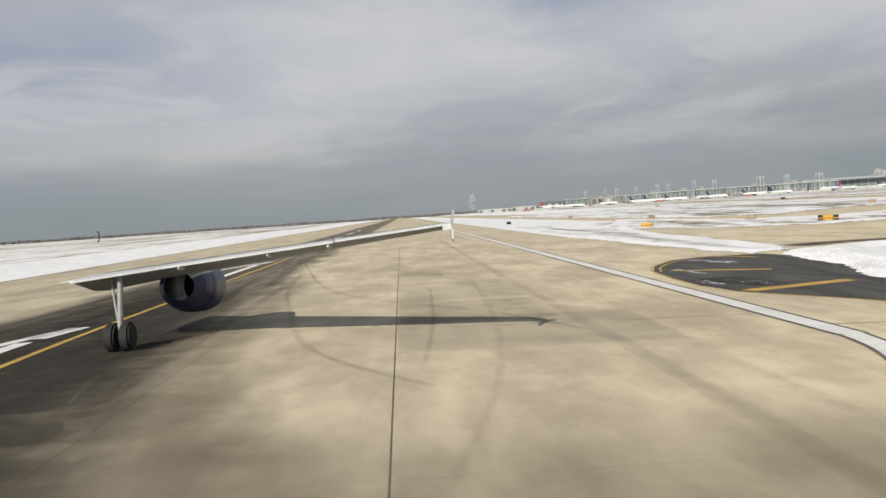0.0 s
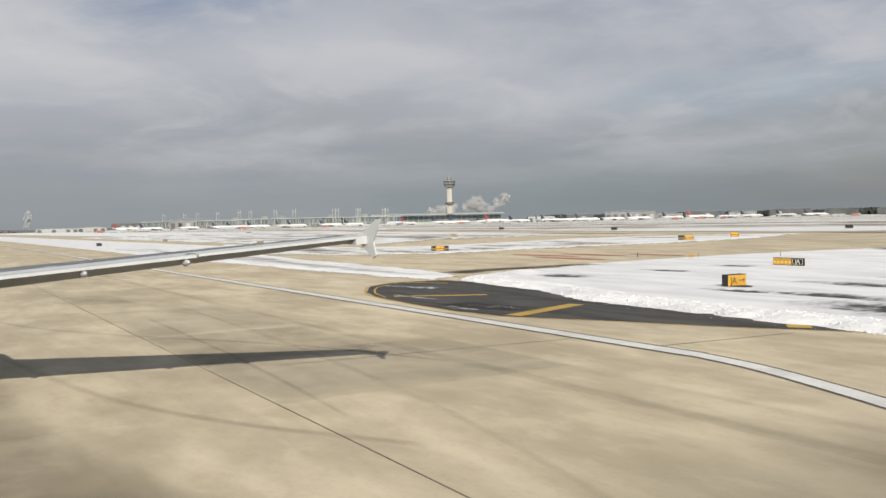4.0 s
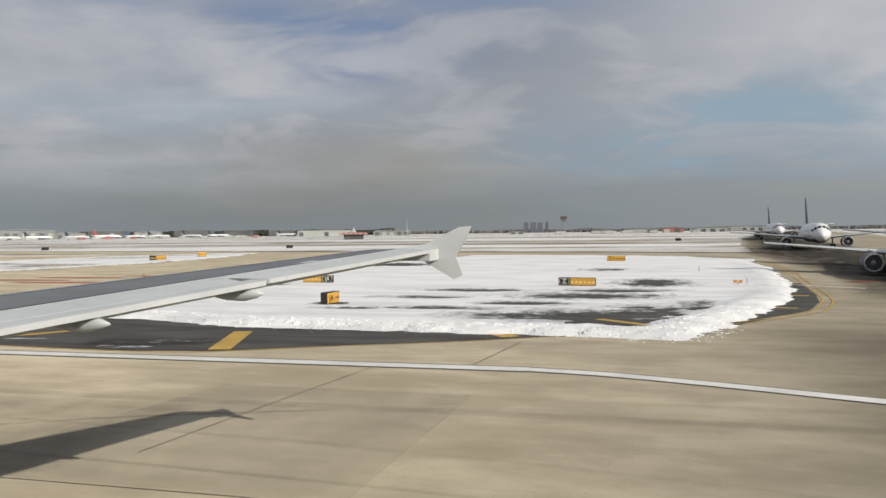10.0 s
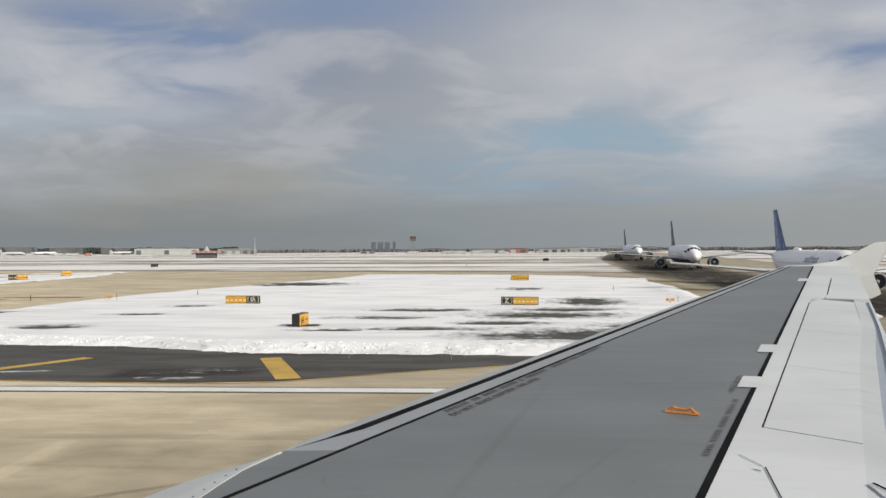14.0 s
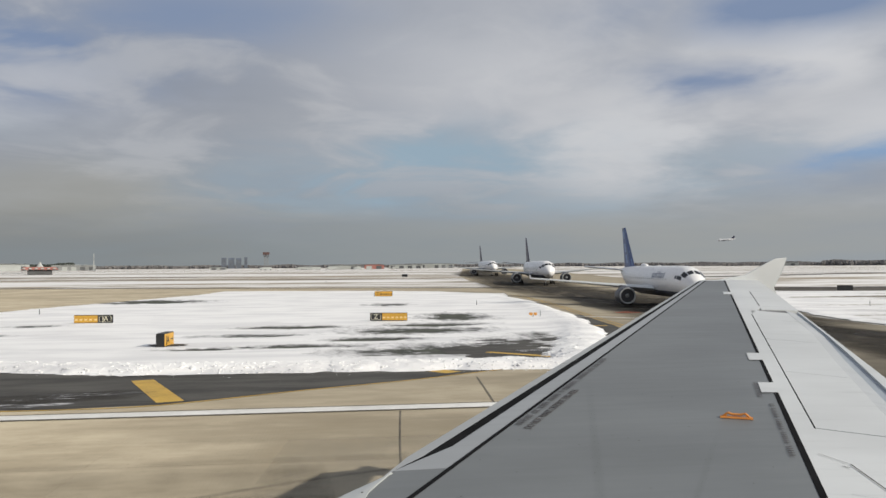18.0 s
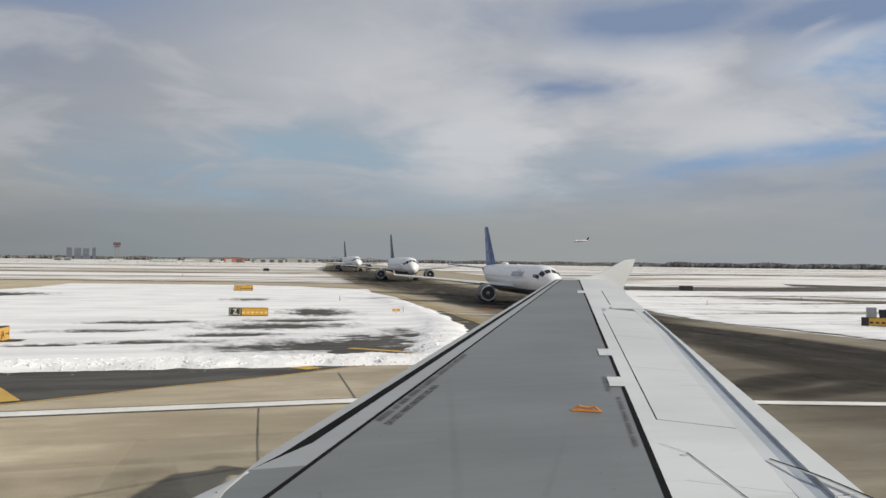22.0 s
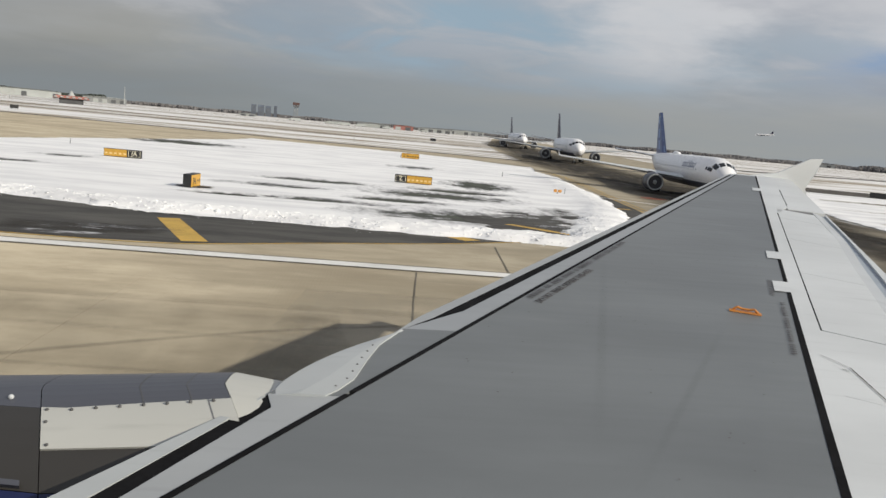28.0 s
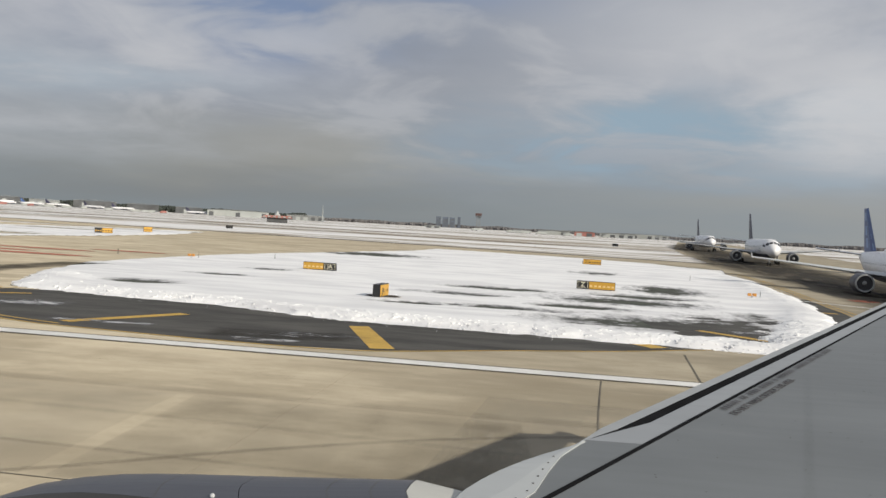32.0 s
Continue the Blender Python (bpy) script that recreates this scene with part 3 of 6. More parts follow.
markings = tagged(new("trim_runway_markings"), "painted runway lines and rubber marks", "marking", kind="structure")
raw("edge_line", [(-2500, EDGE, ground_z(EDGE) + 0.022), (6, EDGE, ground_z(EDGE) + 0.022), (6, EDGE + 0.95, ground_z(EDGE + 0.95) + 0.022), (-2500, EDGE + 0.95, ground_z(EDGE + 0.95) + 0.022)], [(0, 1, 2, 3)], white_line, markings, "white painted edge line")
BEND = [(6, EDGE + 0.475), (9, 28.4), (13, 26.9), (18, 24.75), (26, 21.8), (40, 16), (60, 8), (90, -6)]
band("edge_line", BEND, 0.8, 0.022, white_line, markings, "white painted edge line")
for d, w in ((-0.5, 0.14), (0.5, 0.14)):
    band("edge_border", [(x, y + d) for x, y in BEND], w, 0.0205, joint_dark, markings, "thin black border of the white line")
for y, w in ((EDGE - 0.12, 0.12), (EDGE + 1.07, 0.12)):
    band("edge_border", [(-700, y), (-200, y), (6, y)], w, 0.0205, joint_dark, markings, "thin black border of the white line")
tagged(sheet("pavement_runway_edge", [(-2600, EDGE - 0.25), (420, EDGE - 0.25), (420, 41.5), (-2600, 41.5)], 0.0, concrete), "concrete strip outside the runway edge line", "pavement", kind="structure")
band("lead_line", [(60, 30), (45, 12), (28, 1.5), (3, -2.0), (-53, -2.1), (-75, -2.1)], 0.35, 0.024, yellow_line, markings, "yellow taxi lead-in line", n=8)
for x in (-5.6, -64.5, -125, -186, -247, -308):
    y = -4.2
    for pts, w in (([(x + 26, y - 0.2), (x + 2, y - 0.2)], 0.9), ([(x + 1, y - 0.2), (x - 2.5, y + 0.5)], 1.3), ([(x + 8, y - 3.4), (x - 2.5, y + 0.4)], 0.9)):
        band("runway_arrow_stroke", pts, w, 0.024, white_line, markings)
for pts, w in (([(-0.05, 28.2), (-0.5, 22), (-0.9, 15)], 0.045), ([(60, 12.65), (-90, 12.65)], 0.035), ([(4.35, 37.6), (3.65, 29.6)], 0.07)):
    band("joint", pts, w, 0.0125, joint_dark, markings)
for pts, w, a in (([(30, 21.1), (11.2, 21.0), (-4.5, 20.8), (-30, 20.7), (-55.7, 20.6), (-142, 20.5)], 0.9, 0.5), ([(-60, 1.5), (-49, 3.2), (-30, 6.2), (-19.1, 8.8), (-12.2, 12.5), (-8, 15.6), (-3.8, 18.2), (2, 20.6)], 0.3, 0.75), ([(-50, 2.6), (-37, 3.8), (-22, 5), (-10.6, 6.7), (0.1, 8.6), (5.9, 10.7), (11, 14)], 0.45, 0.55),
                  ([(24, 23.6), (6, 23.2), (-10, 24), (-22, 25)], 0.7, 0.2), ([(16, 4.2), (9.1, 4.2), (-3.9, 4.2), (-44.4, 3.9)], 0.8, 0.5), ([(-60, 18.2), (-25, 18), (-6, 17.4), (10, 15.8), (24, 12.5)], 0.35, 0.28), ([(-20, 14.8), (-4, 14.4), (8, 13.6)], 0.25, 0.5)):
    soft_band("tyre_mark", pts, w, 0.007, a * 0.24, markings, n=10)


def worn_slab(corners, amount, mat, label):
    """One slab of another age: a film with uneven edges over the concrete."""
    n = 12
    (ax, ay), (bx, by), (cx, cy), (dx, dy) = corners
    verts, wear = [], []
    for i in range(n + 1):
        for k in range(n + 1):
            f, g = i / n, k / n
            x = (ax * (1 - g) + bx * g) * (1 - f) + (dx * (1 - g) + cx * g) * f
            y = (ay * (1 - g) + by * g) * (1 - f) + (dy * (1 - g) + cy * g) * f
            verts.append((x, y, ground_z(y) + 0.0035))
            wear.append(amount * (0.45 if i in (0, n) or k in (0, n) else 1.0))
    faces = [(i * (n + 1) + k, (i + 1) * (n + 1) + k, (i + 1) * (n + 1) + k + 1, i * (n + 1) + k + 1) for i in range(n) for k in range(n)]
    ob = raw("worn_slab", verts, faces, mat, markings, label)
    ob.data.attributes.new("wear", "FLOAT", "POINT").data.foreach_set("value", wear)


worn_slab([(-10.9, 12.75), (-11.6, 20.3), (-2.6, 20.3), (-1.7, 12.75)], 0.2, rubber_film, "darker worn slab of the concrete")
worn_slab([(-24.2, 12.75), (-24.4, 20.3), (-12.1, 20.3), (-11.4, 12.75)], 0.2, pale_film, "paler newer slab of the concrete")
worn_slab([(-4.6, 12.75), (-3.7, 23.6), (5.0, 23.6), (5.0, 12.75)], 0.28, pale_film, "paler grooved slab of the concrete")
worn_slab([(-38, 12.75), (-38, 16.4), (-30, 16.4), (-30, 12.75)], 0.14, rubber_film, "darker worn slab of the concrete")
for k in range(6):
    rad, w = 22 + 3.1 * k, 1.6 + 0.5 * (k % 3)
    soft_band("tyre_sweep", [(12 + 2.6 * k + rad * math.cos(a), 1 + rad * math.sin(a) * 0.95) for a in (0.15, 0.4, 0.65, 0.9, 1.15)], w, 0.014 + 0.001 * k, 0.11, markings, n=8)
soft_band("wet_strip", [(-17.4, 33.4), (-14, 33.7), (-10.6, 34.6)], 3.4, 0.0185, 0.45, markings, "dark wet patch of asphalt")
soft_band("wet_strip", [(-47, 53), (-50.5, 60), (-52.5, 70), (-53, 80)], 5, 0.010, 0.75, markings, "dark wet strip of pavement")

# asphalt shoulder with yellow bars
shoulder = tagged(sheet("pavement_shoulder", [(-38, 46), (-37, 40), (-34, 36.3), (-28.8, 33.2), (-24.4, 31.7), (-18, 30.95), (-12.7, 30.75), (-9, 31.3), (-3.9, 34.4), (1, 37.0), (5, 39.8), (9, 42), (9, 47), (-30, 48)], 0.010, asphalt), "dark asphalt shoulder between line and snow", "pavement", kind="structure")
sheet("pavement_end", [(5, 44), (14, 45), (17, 51.5), (21.5, 60.2), (23.9, 69.3), (25.2, 77.6), (26.4, 92), (20, 92), (14, 66), (4, 58)], 0.010, asphalt, shoulder)
FRONT = [(-24.4, 31.6), (-18, 30.85), (-12.7, 30.6), (-9, 31.15), (-3.9, 34.25), (1, 36.9), (5, 39.7), (8, 41.6)]
WEST = [(-24.4, 31.6), (-28.6, 33.0), (-33.8, 36.1), (-36.6, 39.4), (-37.6, 43), (-37.8, 47)]
EAST = [(14, 48.5), (16.7, 51.6), (19.4, 56.0), (21.7, 60.2), (24.1, 69.3), (25.4, 77.6), (26.7, 93.6), (28.6, 121), (28.4, 140)]
for line in (FRONT, WEST, EAST):
    band("edge_stripe", line, 0.16, 0.016, yellow_line, shoulder)
for line, dx, dy in ((WEST, 0.75, 0.45), (EAST, 0.75, 0.15)):
    band("edge_stripe", [(x + dx, y + (dy if line is WEST else -dy)) for x, y in line], 0.16, 0.017, yellow_line, shoulder)
for pts, w in (([(-24.0, 32.9), (-21.2, 39.2)], 0.8), ([(-8.85, 31.9), (-11.75, 39.4)], 1.05), ([(3.5, 39.6), (1.3, 42.6)], 1.1), ([(12.6, 44.6), (7.3, 50.6)], 0.75), ([(21.0, 62.0), (17.6, 63.0)], 0.8), ([(24.4, 76.6), (20.5, 76.8)], 0.8), ([(31.3, 85.7), (25.2, 90)], 0.5), ([(-37.4, 41.6), (-33.6, 44.0)], 0.51)):
    band("shoulder_bar", pts, w, 0.018, white_line if w == 0.5 else yellow_line, shoulder)
for x, y, a, b in ((-76, 92, 9, 0.7), (-70, 97, 8, 0.7), (-66, 88, 9, 0.8), (-60, 101, 6, 0.6), (33.4, 95, 1.8, 0.9)):
    sheet("surface_marking", [(x + a * math.cos(k * 0.785) , y + b * 1.4 * math.sin(k * 0.785)) for k in range(8)], 0.012, red_mark, markings, "faded red painted surface marking")


# ---- ploughed snow ----
def inside_and_distance(poly, X, Y):
    inside, dist = np.zeros(X.shape, bool), np.full(X.shape, 1e9)
    for (x0, y0), (x1, y1) in zip(poly, poly[1:] + poly[:1]):
        if y0 != y1:
            cross = (y0 > Y) != (y1 > Y)
            inside ^= cross & (X < (x1 - x0) * (Y - y0) / (y1 - y0) + x0)
        k = np.clip(((X - x0) * (x1 - x0) + (Y - y0) * (y1 - y0)) / ((x1 - x0) ** 2 + (y1 - y0) ** 2), 0, 1)
        dist = np.minimum(dist, np.hypot(X - x0 - k * (x1 - x0), Y - y0 - k * (y1 - y0)))
    return inside, dist


def smooth_noise(X, Y, sx, sy, seed):
    """Value noise on a plane, from a random lattice."""
    lattice = np.random.RandomState(seed).rand(64, 64)
    u, v = X / sx + 17.3 + seed, Y / sy + 5.1
    i, j = np.floor(u).astype(int), np.floor(v).astype(int)
    fu, fv = u - i, v - j
    fu, fv = fu * fu * (3 - 2 * fu), fv * fv * (3 - 2 * fv)
    g = lambda a, b: lattice[(i + a) % 64, (j + b) % 64]
    return (g(0, 0) * (1 - fu) + g(1, 0) * fu) * (1 - fv) + (g(0, 1) * (1 - fu) + g(1, 1) * fu) * fv


def snow_patch(name, poly, xs, ys, ridge, ridge_width, bare, label, base=0.09, seed=1, rough=1.0, only_front=None, coarse=1.0, ramp=0.35, clumps=0, mat=None, veil=0.0):
    """A snow cover with a lumpy ridge along its rim, which dips under the ground where the ground lies bare."""
    X, Y = np.meshgrid(xs, ys)
    wob = (smooth_noise(X, Y, 2.2 * coarse, 1.6 * coarse, seed) - 0.5) * 1.3 + (smooth_noise(X, Y, 0.7 * coarse, 0.6 * coarse, seed + 9) - 0.5) * 0.9
    inside, dist = inside_and_distance(poly, X, Y)
    dist = np.where(inside, dist, -dist) + wob * rough * 0.55
    lumps = 0.4 * smooth_noise(X, Y, 1.3, 0.9, seed + 2) + 0.35 * smooth_noise(X, Y, 0.55, 0.45, seed + 3) + 0.45 * smooth_noise(X, Y, 0.27, 0.25, seed + 8)
    rim = np.exp(-((dist - ridge_width * 0.5) / (ridge_width * 0.42)) ** 2)
    if only_front is not None:
        rim = rim * only_front(X, Y)
    drift = smooth_noise(X, Y, 9, 14, seed + 4) - 0.5 + 0.5 * (smooth_noise(X, Y, 4, 6, seed + 5) - 0.5)
    T = np.clip((-0.10 - drift) * 1.1, 0, 0.3) + veil * np.clip(1.6 * smooth_noise(X, Y, 26, 3.5, seed + 12) + 0.8 * smooth_noise(X, Y, 7, 1.4, seed + 13) - 0.75, 0, 1)
    H = base + 0.04 * drift + rim * ridge * (0.5 + 0.65 * lumps) + 0.006 * lumps
    for x, y, a, b in bare:
        a, b = a * 1.35, b * 0.75
        k = ((X - x) / a) ** 2 + ((Y - y) / b) ** 2 + 1.5 * (smooth_noise(X, Y, 4, 1.6, seed + 6) - 0.5) + 1.2 * (smooth_noise(X, Y, 1.3, 0.7, seed + 7) - 0.5)
        soft = np.clip(1.25 - k, 0, 1) * (1 - 0.85 * np.clip(rim, 0, 1))
        H -= 0.19 * soft ** 1.5
        halo = np.exp(-(((X - x) / (1.9 * a)) ** 2 + ((Y - y) / (1.9 * b)) ** 2)) * (1 - np.clip(1.2 * rim, 0, 1))
        T = np.maximum(T, np.maximum(soft * 1.5, halo * 0.95))
    H = np.where(dist < ramp, H * np.clip(dist / ramp, -1, 1), H)
    T = T * (1 - np.clip(rim, 0, 1)) + 0.1 * np.clip(1 - dist / ramp, 0, 1)
    GZ = np.vectorize(ground_z)(Y)
    keep = dist > -0.25
    index = -np.ones(X.shape, int)
    index[keep] = np.arange(keep.sum())
    verts = np.stack([X[keep], Y[keep], (GZ + np.maximum(H, -0.05))[keep]], 1)
    q = keep[:-1, :-1] & keep[1:, :-1] & keep[:-1, 1:] & keep[1:, 1:]
    faces = np.stack([index[:-1, :-1][q], index[:-1, 1:][q], index[1:, 1:][q], index[1:, :-1][q]], 1)
    ob = tagged(raw(name, verts, faces.tolist(), mat or snow_cover, smooth=True), label, "snow", kind="structure")
    ob.data.attributes.new("thin", "FLOAT", "POINT").data.foreach_set("value", T[keep].astype(np.float32))
    if clumps:
        rs = np.random.RandomState(seed + 40)
        spots = np.argwhere((dist > -0.1) & (rim > 0.2) & (Y < 62))
        strays = np.argwhere((dist > -1.3) & (dist < -0.05) & (Y < 46) & (X > -30))
        chosen = np.concatenate([spots[rs.randint(0, len(spots), clumps)], strays[rs.randint(0, len(strays), clumps // 14)]])
        ball = bmesh.new()
        bmesh.ops.create_icosphere(ball, subdivisions=1, radius=1.0)
        bv, bf = np.array([v.co[:] for v in ball.verts]), np.array([[v.index for v in f.verts] for f in ball.faces])
        ball.free()
        V, F = [], []
        for k, (i, j) in enumerate(chosen):
            r = (0.035 + 0.10 * rs.rand() ** 3) * (0.7 if k >= clumps else 1.0)
            c = np.array([X[i, j] + rs.uniform(-0.1, 0.1), Y[i, j] + rs.uniform(-0.08, 0.08), GZ[i, j] + max(H[i, j], 0) - r * 0.34])
            V.append(c + bv * r * rs.uniform(0.65, 1.25, (12, 1)) * np.array([1.5, 1.1, 0.55]))
            F.append(bf + 12 * k)
        tagged(raw("snow_clump", np.concatenate(V), np.concatenate(F).tolist(), snow, smooth=True), "loose white clumps of ploughed snow", "snow", kind="stuff")
    return ob


ISLAND = [(-31, 46.2), (-22, 45.0), (-12.8, 41.6), (0, 40.7), (8, 40.2), (11.6, 39.6), (13.4, 43), (18, 57), (22, 71), (24.5, 83), (27.4, 121), (26.2, 143), (18, 157), (5, 164), (-27, 168), (-29.5, 153), (-40, 129), (-48.5, 107), (-51.4, 92), (-53, 80), (-47, 64), (-38.5, 48.5)]
tagged(sheet("ground_island", ISLAND, -0.004, wet_grass), "dark wet grass under the snow", "grass", kind="structure")
BARE = [(1.5, 51.5, 3.0, 3.2), (5.5, 52.5, 3.6, 6.0), (9.2, 50.2, 3.4, 8.4), (11.6, 54.5, 3.2, 9.0), (15.3, 63, 2.0, 6.0), (9.6, 46.2, 2.2, 2.6), (10.8, 91, 2.6, 6.5), (4.6, 73, 4.2, 5.5), (4.2, 115, 2.0, 4.0), (-10, 70, 3.0, 2.2), (-7.2, 79.5, 3.2, 2.4), (-5.2, 57.3, 3.2, 2.0), (0.2, 63.3, 2.4, 2.4), (-35.2, 59.2, 2.0, 2.6), (-34.8, 75, 2.0, 1.2), (-33.9, 85.6, 1.6, 1.4), (-52, 77, 2.6, 2.6), (-33.8, 129.6, 6, 5.5), (6.9, 80.4, 3.6, 2.4), (-12, 56.2, 2.0, 1.2)]
ys = np.concatenate([np.arange(38.5, 50, 0.16), np.arange(50, 66, 0.28), np.arange(66, 104, 0.5), np.arange(104, 172, 1.2)])
xs = np.concatenate([np.arange(-56, -32, 0.5), np.arange(-32, 31, 0.2)])
snow_patch("snow_island", ISLAND, xs, ys, 0.30, 4.4, BARE, "white ploughed snow bank with bare wet streaks", only_front=lambda X, Y: np.where((Y < 62) | (X > 12), 1.0, 0.15) * np.clip(1.6 - (Y - 60) / 60, 0.1, 1), clumps=7000, ramp=0.8, rough=1.1)
WEST_SNOW = [(-210, 42.0), (-101, 42.2), (-86, 43.6), (-68, 43.2), (-46, 44.4), (-38.6, 45.6), (-42, 51), (-53, 54.5), (-78, 56), (-98, 57.5), (-136, 63.5), (-160, 70), (-210, 86)]
snow_patch("snow_west", WEST_SNOW, np.arange(-210, -37, 0.5), np.arange(41, 88, 0.35), 0.12, 3.0,
           [(-125, 60, 14, 1.2), (-150, 52, 18, 1.5), (-178, 72, 18, 1.5)], "streaky ploughed snow beside the runway", seed=11, coarse=3, rough=2.0, ramp=1.2, mat=snow_streaks, veil=0.75)
MIDDLE_SNOW = [(-156, 60.5), (-136, 64.5), (-120.5, 73), (-102.4, 86), (-100, 98), (-96, 116), (-88, 134), (-84.7, 162), (-88.4, 184), (-113, 177), (-131, 150), (-133.5, 120), (-136, 107), (-150, 95), (-193, 93.5), (-246, 90), (-210, 80)]
snow_patch("snow_middle", MIDDLE_SNOW, np.arange(-248, -82, 0.7), np.arange(58, 188, 0.6), 0.1, 3.0,
           [(-115, 88, 9, 3.0), (-128, 76, 8, 1.6), (-104, 102, 5, 2.5), (-100, 130, 8, 3), (-112, 160, 8, 3), (-165, 84, 12, 2.5)], "streaky snow between the paved lanes", seed=15, coarse=4, rough=2.0, ramp=1.2, mat=snow_streaks, veil=0.75)
NORTH_SNOW = [(-600, 98), (-267, 97), (-225, 99), (-192, 101), (-169, 113), (-183, 140), (-172, 165), (-177, 179), (-257, 191), (-600, 215)]
snow_patch("snow_north", NORTH_SNOW, np.arange(-600, -166, 1.6), np.arange(96, 217, 1.0), 0.12, 4.0, [(-220, 118, 20, 4), (-260, 160, 40, 4), (-210, 150, 14, 3), (-340, 130, 40, 4)], "streaky snow cover beyond the taxiway", seed=21, coarse=7, rough=2, ramp=1.6, mat=snow_streaks, veil=0.9)
for poly, lab in (([(-2600, 42), (-210, 42), (-210, 84), (-2600, 84)], "long snow strip beside the runway"), ([(-2600, 126), (-600, 128), (-600, 215), (-2600, 290)], "wide snow field beyond the taxiway"), ([(-2600, -42.5), (-78, -43), (420, -43), (420, -95), (-2600, -120)], "snow field south of the runway")):
    tagged(sheet("snow_strip", poly, -0.005, snow), lab, "snow", kind="structure")
EAST_SNOW = [(48.5, 41), (62, 41), (200, 41), (200, 120), (120, 138), (80, 143), (62, 114), (53, 87), (50.2, 56)]
snow_patch("snow_east", EAST_SNOW, np.arange(47, 202, 0.7), np.concatenate([np.arange(40, 100, 0.6), np.arange(100, 146, 1.0)]), 0.06, 3.0, [(85, 84, 20, 1.6), (105, 102, 22, 2.0), (75, 66, 9, 1.0), (90, 122, 20, 2.2), (130, 80, 24, 2)], "smooth snow field beside the dark taxiway", seed=31, coarse=5, rough=1.5, ramp=1.4, mat=snow_streaks, veil=0.4)
for pts, w, a in (([(82, 118), (94, 112.5), (105, 105), (121, 96), (150, 84)], 11, 1.0), ([(96, 122), (118, 112), (150, 100)], 8, 0.8), ([(60, 92), (72, 84), (86, 78)], 4, 0.5)):
    soft_band("bare_grass_streak", pts, w, 0.19, a, asphalt_strip, "brown grass streak through the snow", n=8, mat=brown_film, fade=8)
for pts, w, a in (([(-15.8, 31.9), (-14, 31.9), (-12.2, 32.3)], 1.5, 0.62), ([(-16.5, 34.2), (-13, 34.4), (-9.5, 35.2)], 3.0, 0.42), ([(-35, 37.6), (-31.5, 39), (-27.5, 40)], 3.6, 0.6), ([(-26, 33.6), (-22.5, 33.8), (-19.5, 34.2)], 1.6, 0.6), ([(9, 50.6), (11, 51.4), (14, 51.6)], 3, 0.55)):
    soft_band("slush_patch", pts, w, 0.022, a, shoulder, "thin grey slush left on the asphalt", n=5, mat=slush)


# ---- own wing ----
def wing_z(y):
    return 4.26 + (y - 14.4) * 0.0892


lead = lambda y: -1.73 + (y - 4.6) * 0.667 - 0.065 * min(max((y - 4.4) / 0.4, 0.0), 1.0)
seal = lambda y: -1.39 + (y - 4.59) * 0.644
rear = lambda y: 0.84 + (y - 4.48) * 0.456
trail = lambda y: 2.59 + (y - 5.59) * 0.40 if y > 3.4 else 1.684 + (y - 3.4) * 0.15
TIP, ROOT = 14.6, -0.15


def between(a, b, f):
    return lambda y: a(y) + (b(y) - a(y)) * f


def camber(y, x):
    """Height of the upper skin over the wing plane."""
    f = (x - lead(y)) / max(trail(y) - lead(y), 0.1)
    return -0.008 * max(0.0, 0.12 - f) / 0.12 - 0.05 * max(0.0, f - 0.62) / 0.38 * (trail(y) - lead(y)) / 4


def wing_strip(name, a, b, y0, y1, mat, lift, thick, parent, label="", n=24, across=6, skew=0.0, dip=0.0):
    """A panel of the wing between two chord lines a(y), b(y), with an edge of its own; skew slants its ends, dip lowers its rear."""
    bm = bmesh.new()
    top, low = [], []
    for i in range(n + 1):
        y = y0 + (y1 - y0) * i / n
        row = []
        for k in range(across + 1):
            x = a(y) + (b(y) - a(y)) * k / across
            yy = y - skew * (x - a(y))
            xx = x - skew * (x - a(y)) * 0.42
            row.append(bm.verts.new((xx, yy, wing_z(yy) + camber(yy, xx) + lift - dip * k / across)))
        top.append(row)
        low.append([bm.verts.new((v.co.x, v.co.y, v.co.z - thick)) for v in row])
    for i in range(n):
        for k in range(across):
            bm.faces.new((top[i][k], top[i][k + 1], top[i + 1][k + 1], top[i + 1][k]))
            bm.faces.new((low[i][k], low[i + 1][k], low[i + 1][k + 1], low[i][k + 1]))
        bm.faces.new((top[i][0], top[i + 1][0], low[i + 1][0], low[i][0]))
        bm.faces.new((top[i][-1], low[i][-1], low[i + 1][-1], top[i + 1][-1]))
    for i in (0, n):
        for k in range(across):
            bm.faces.new((top[i][k], low[i][k], low[i][k + 1], top[i][k + 1]))
    bmesh.ops.recalc_face_normals(bm, faces=bm.faces)
    return part(name, bm, mat, parent, label)


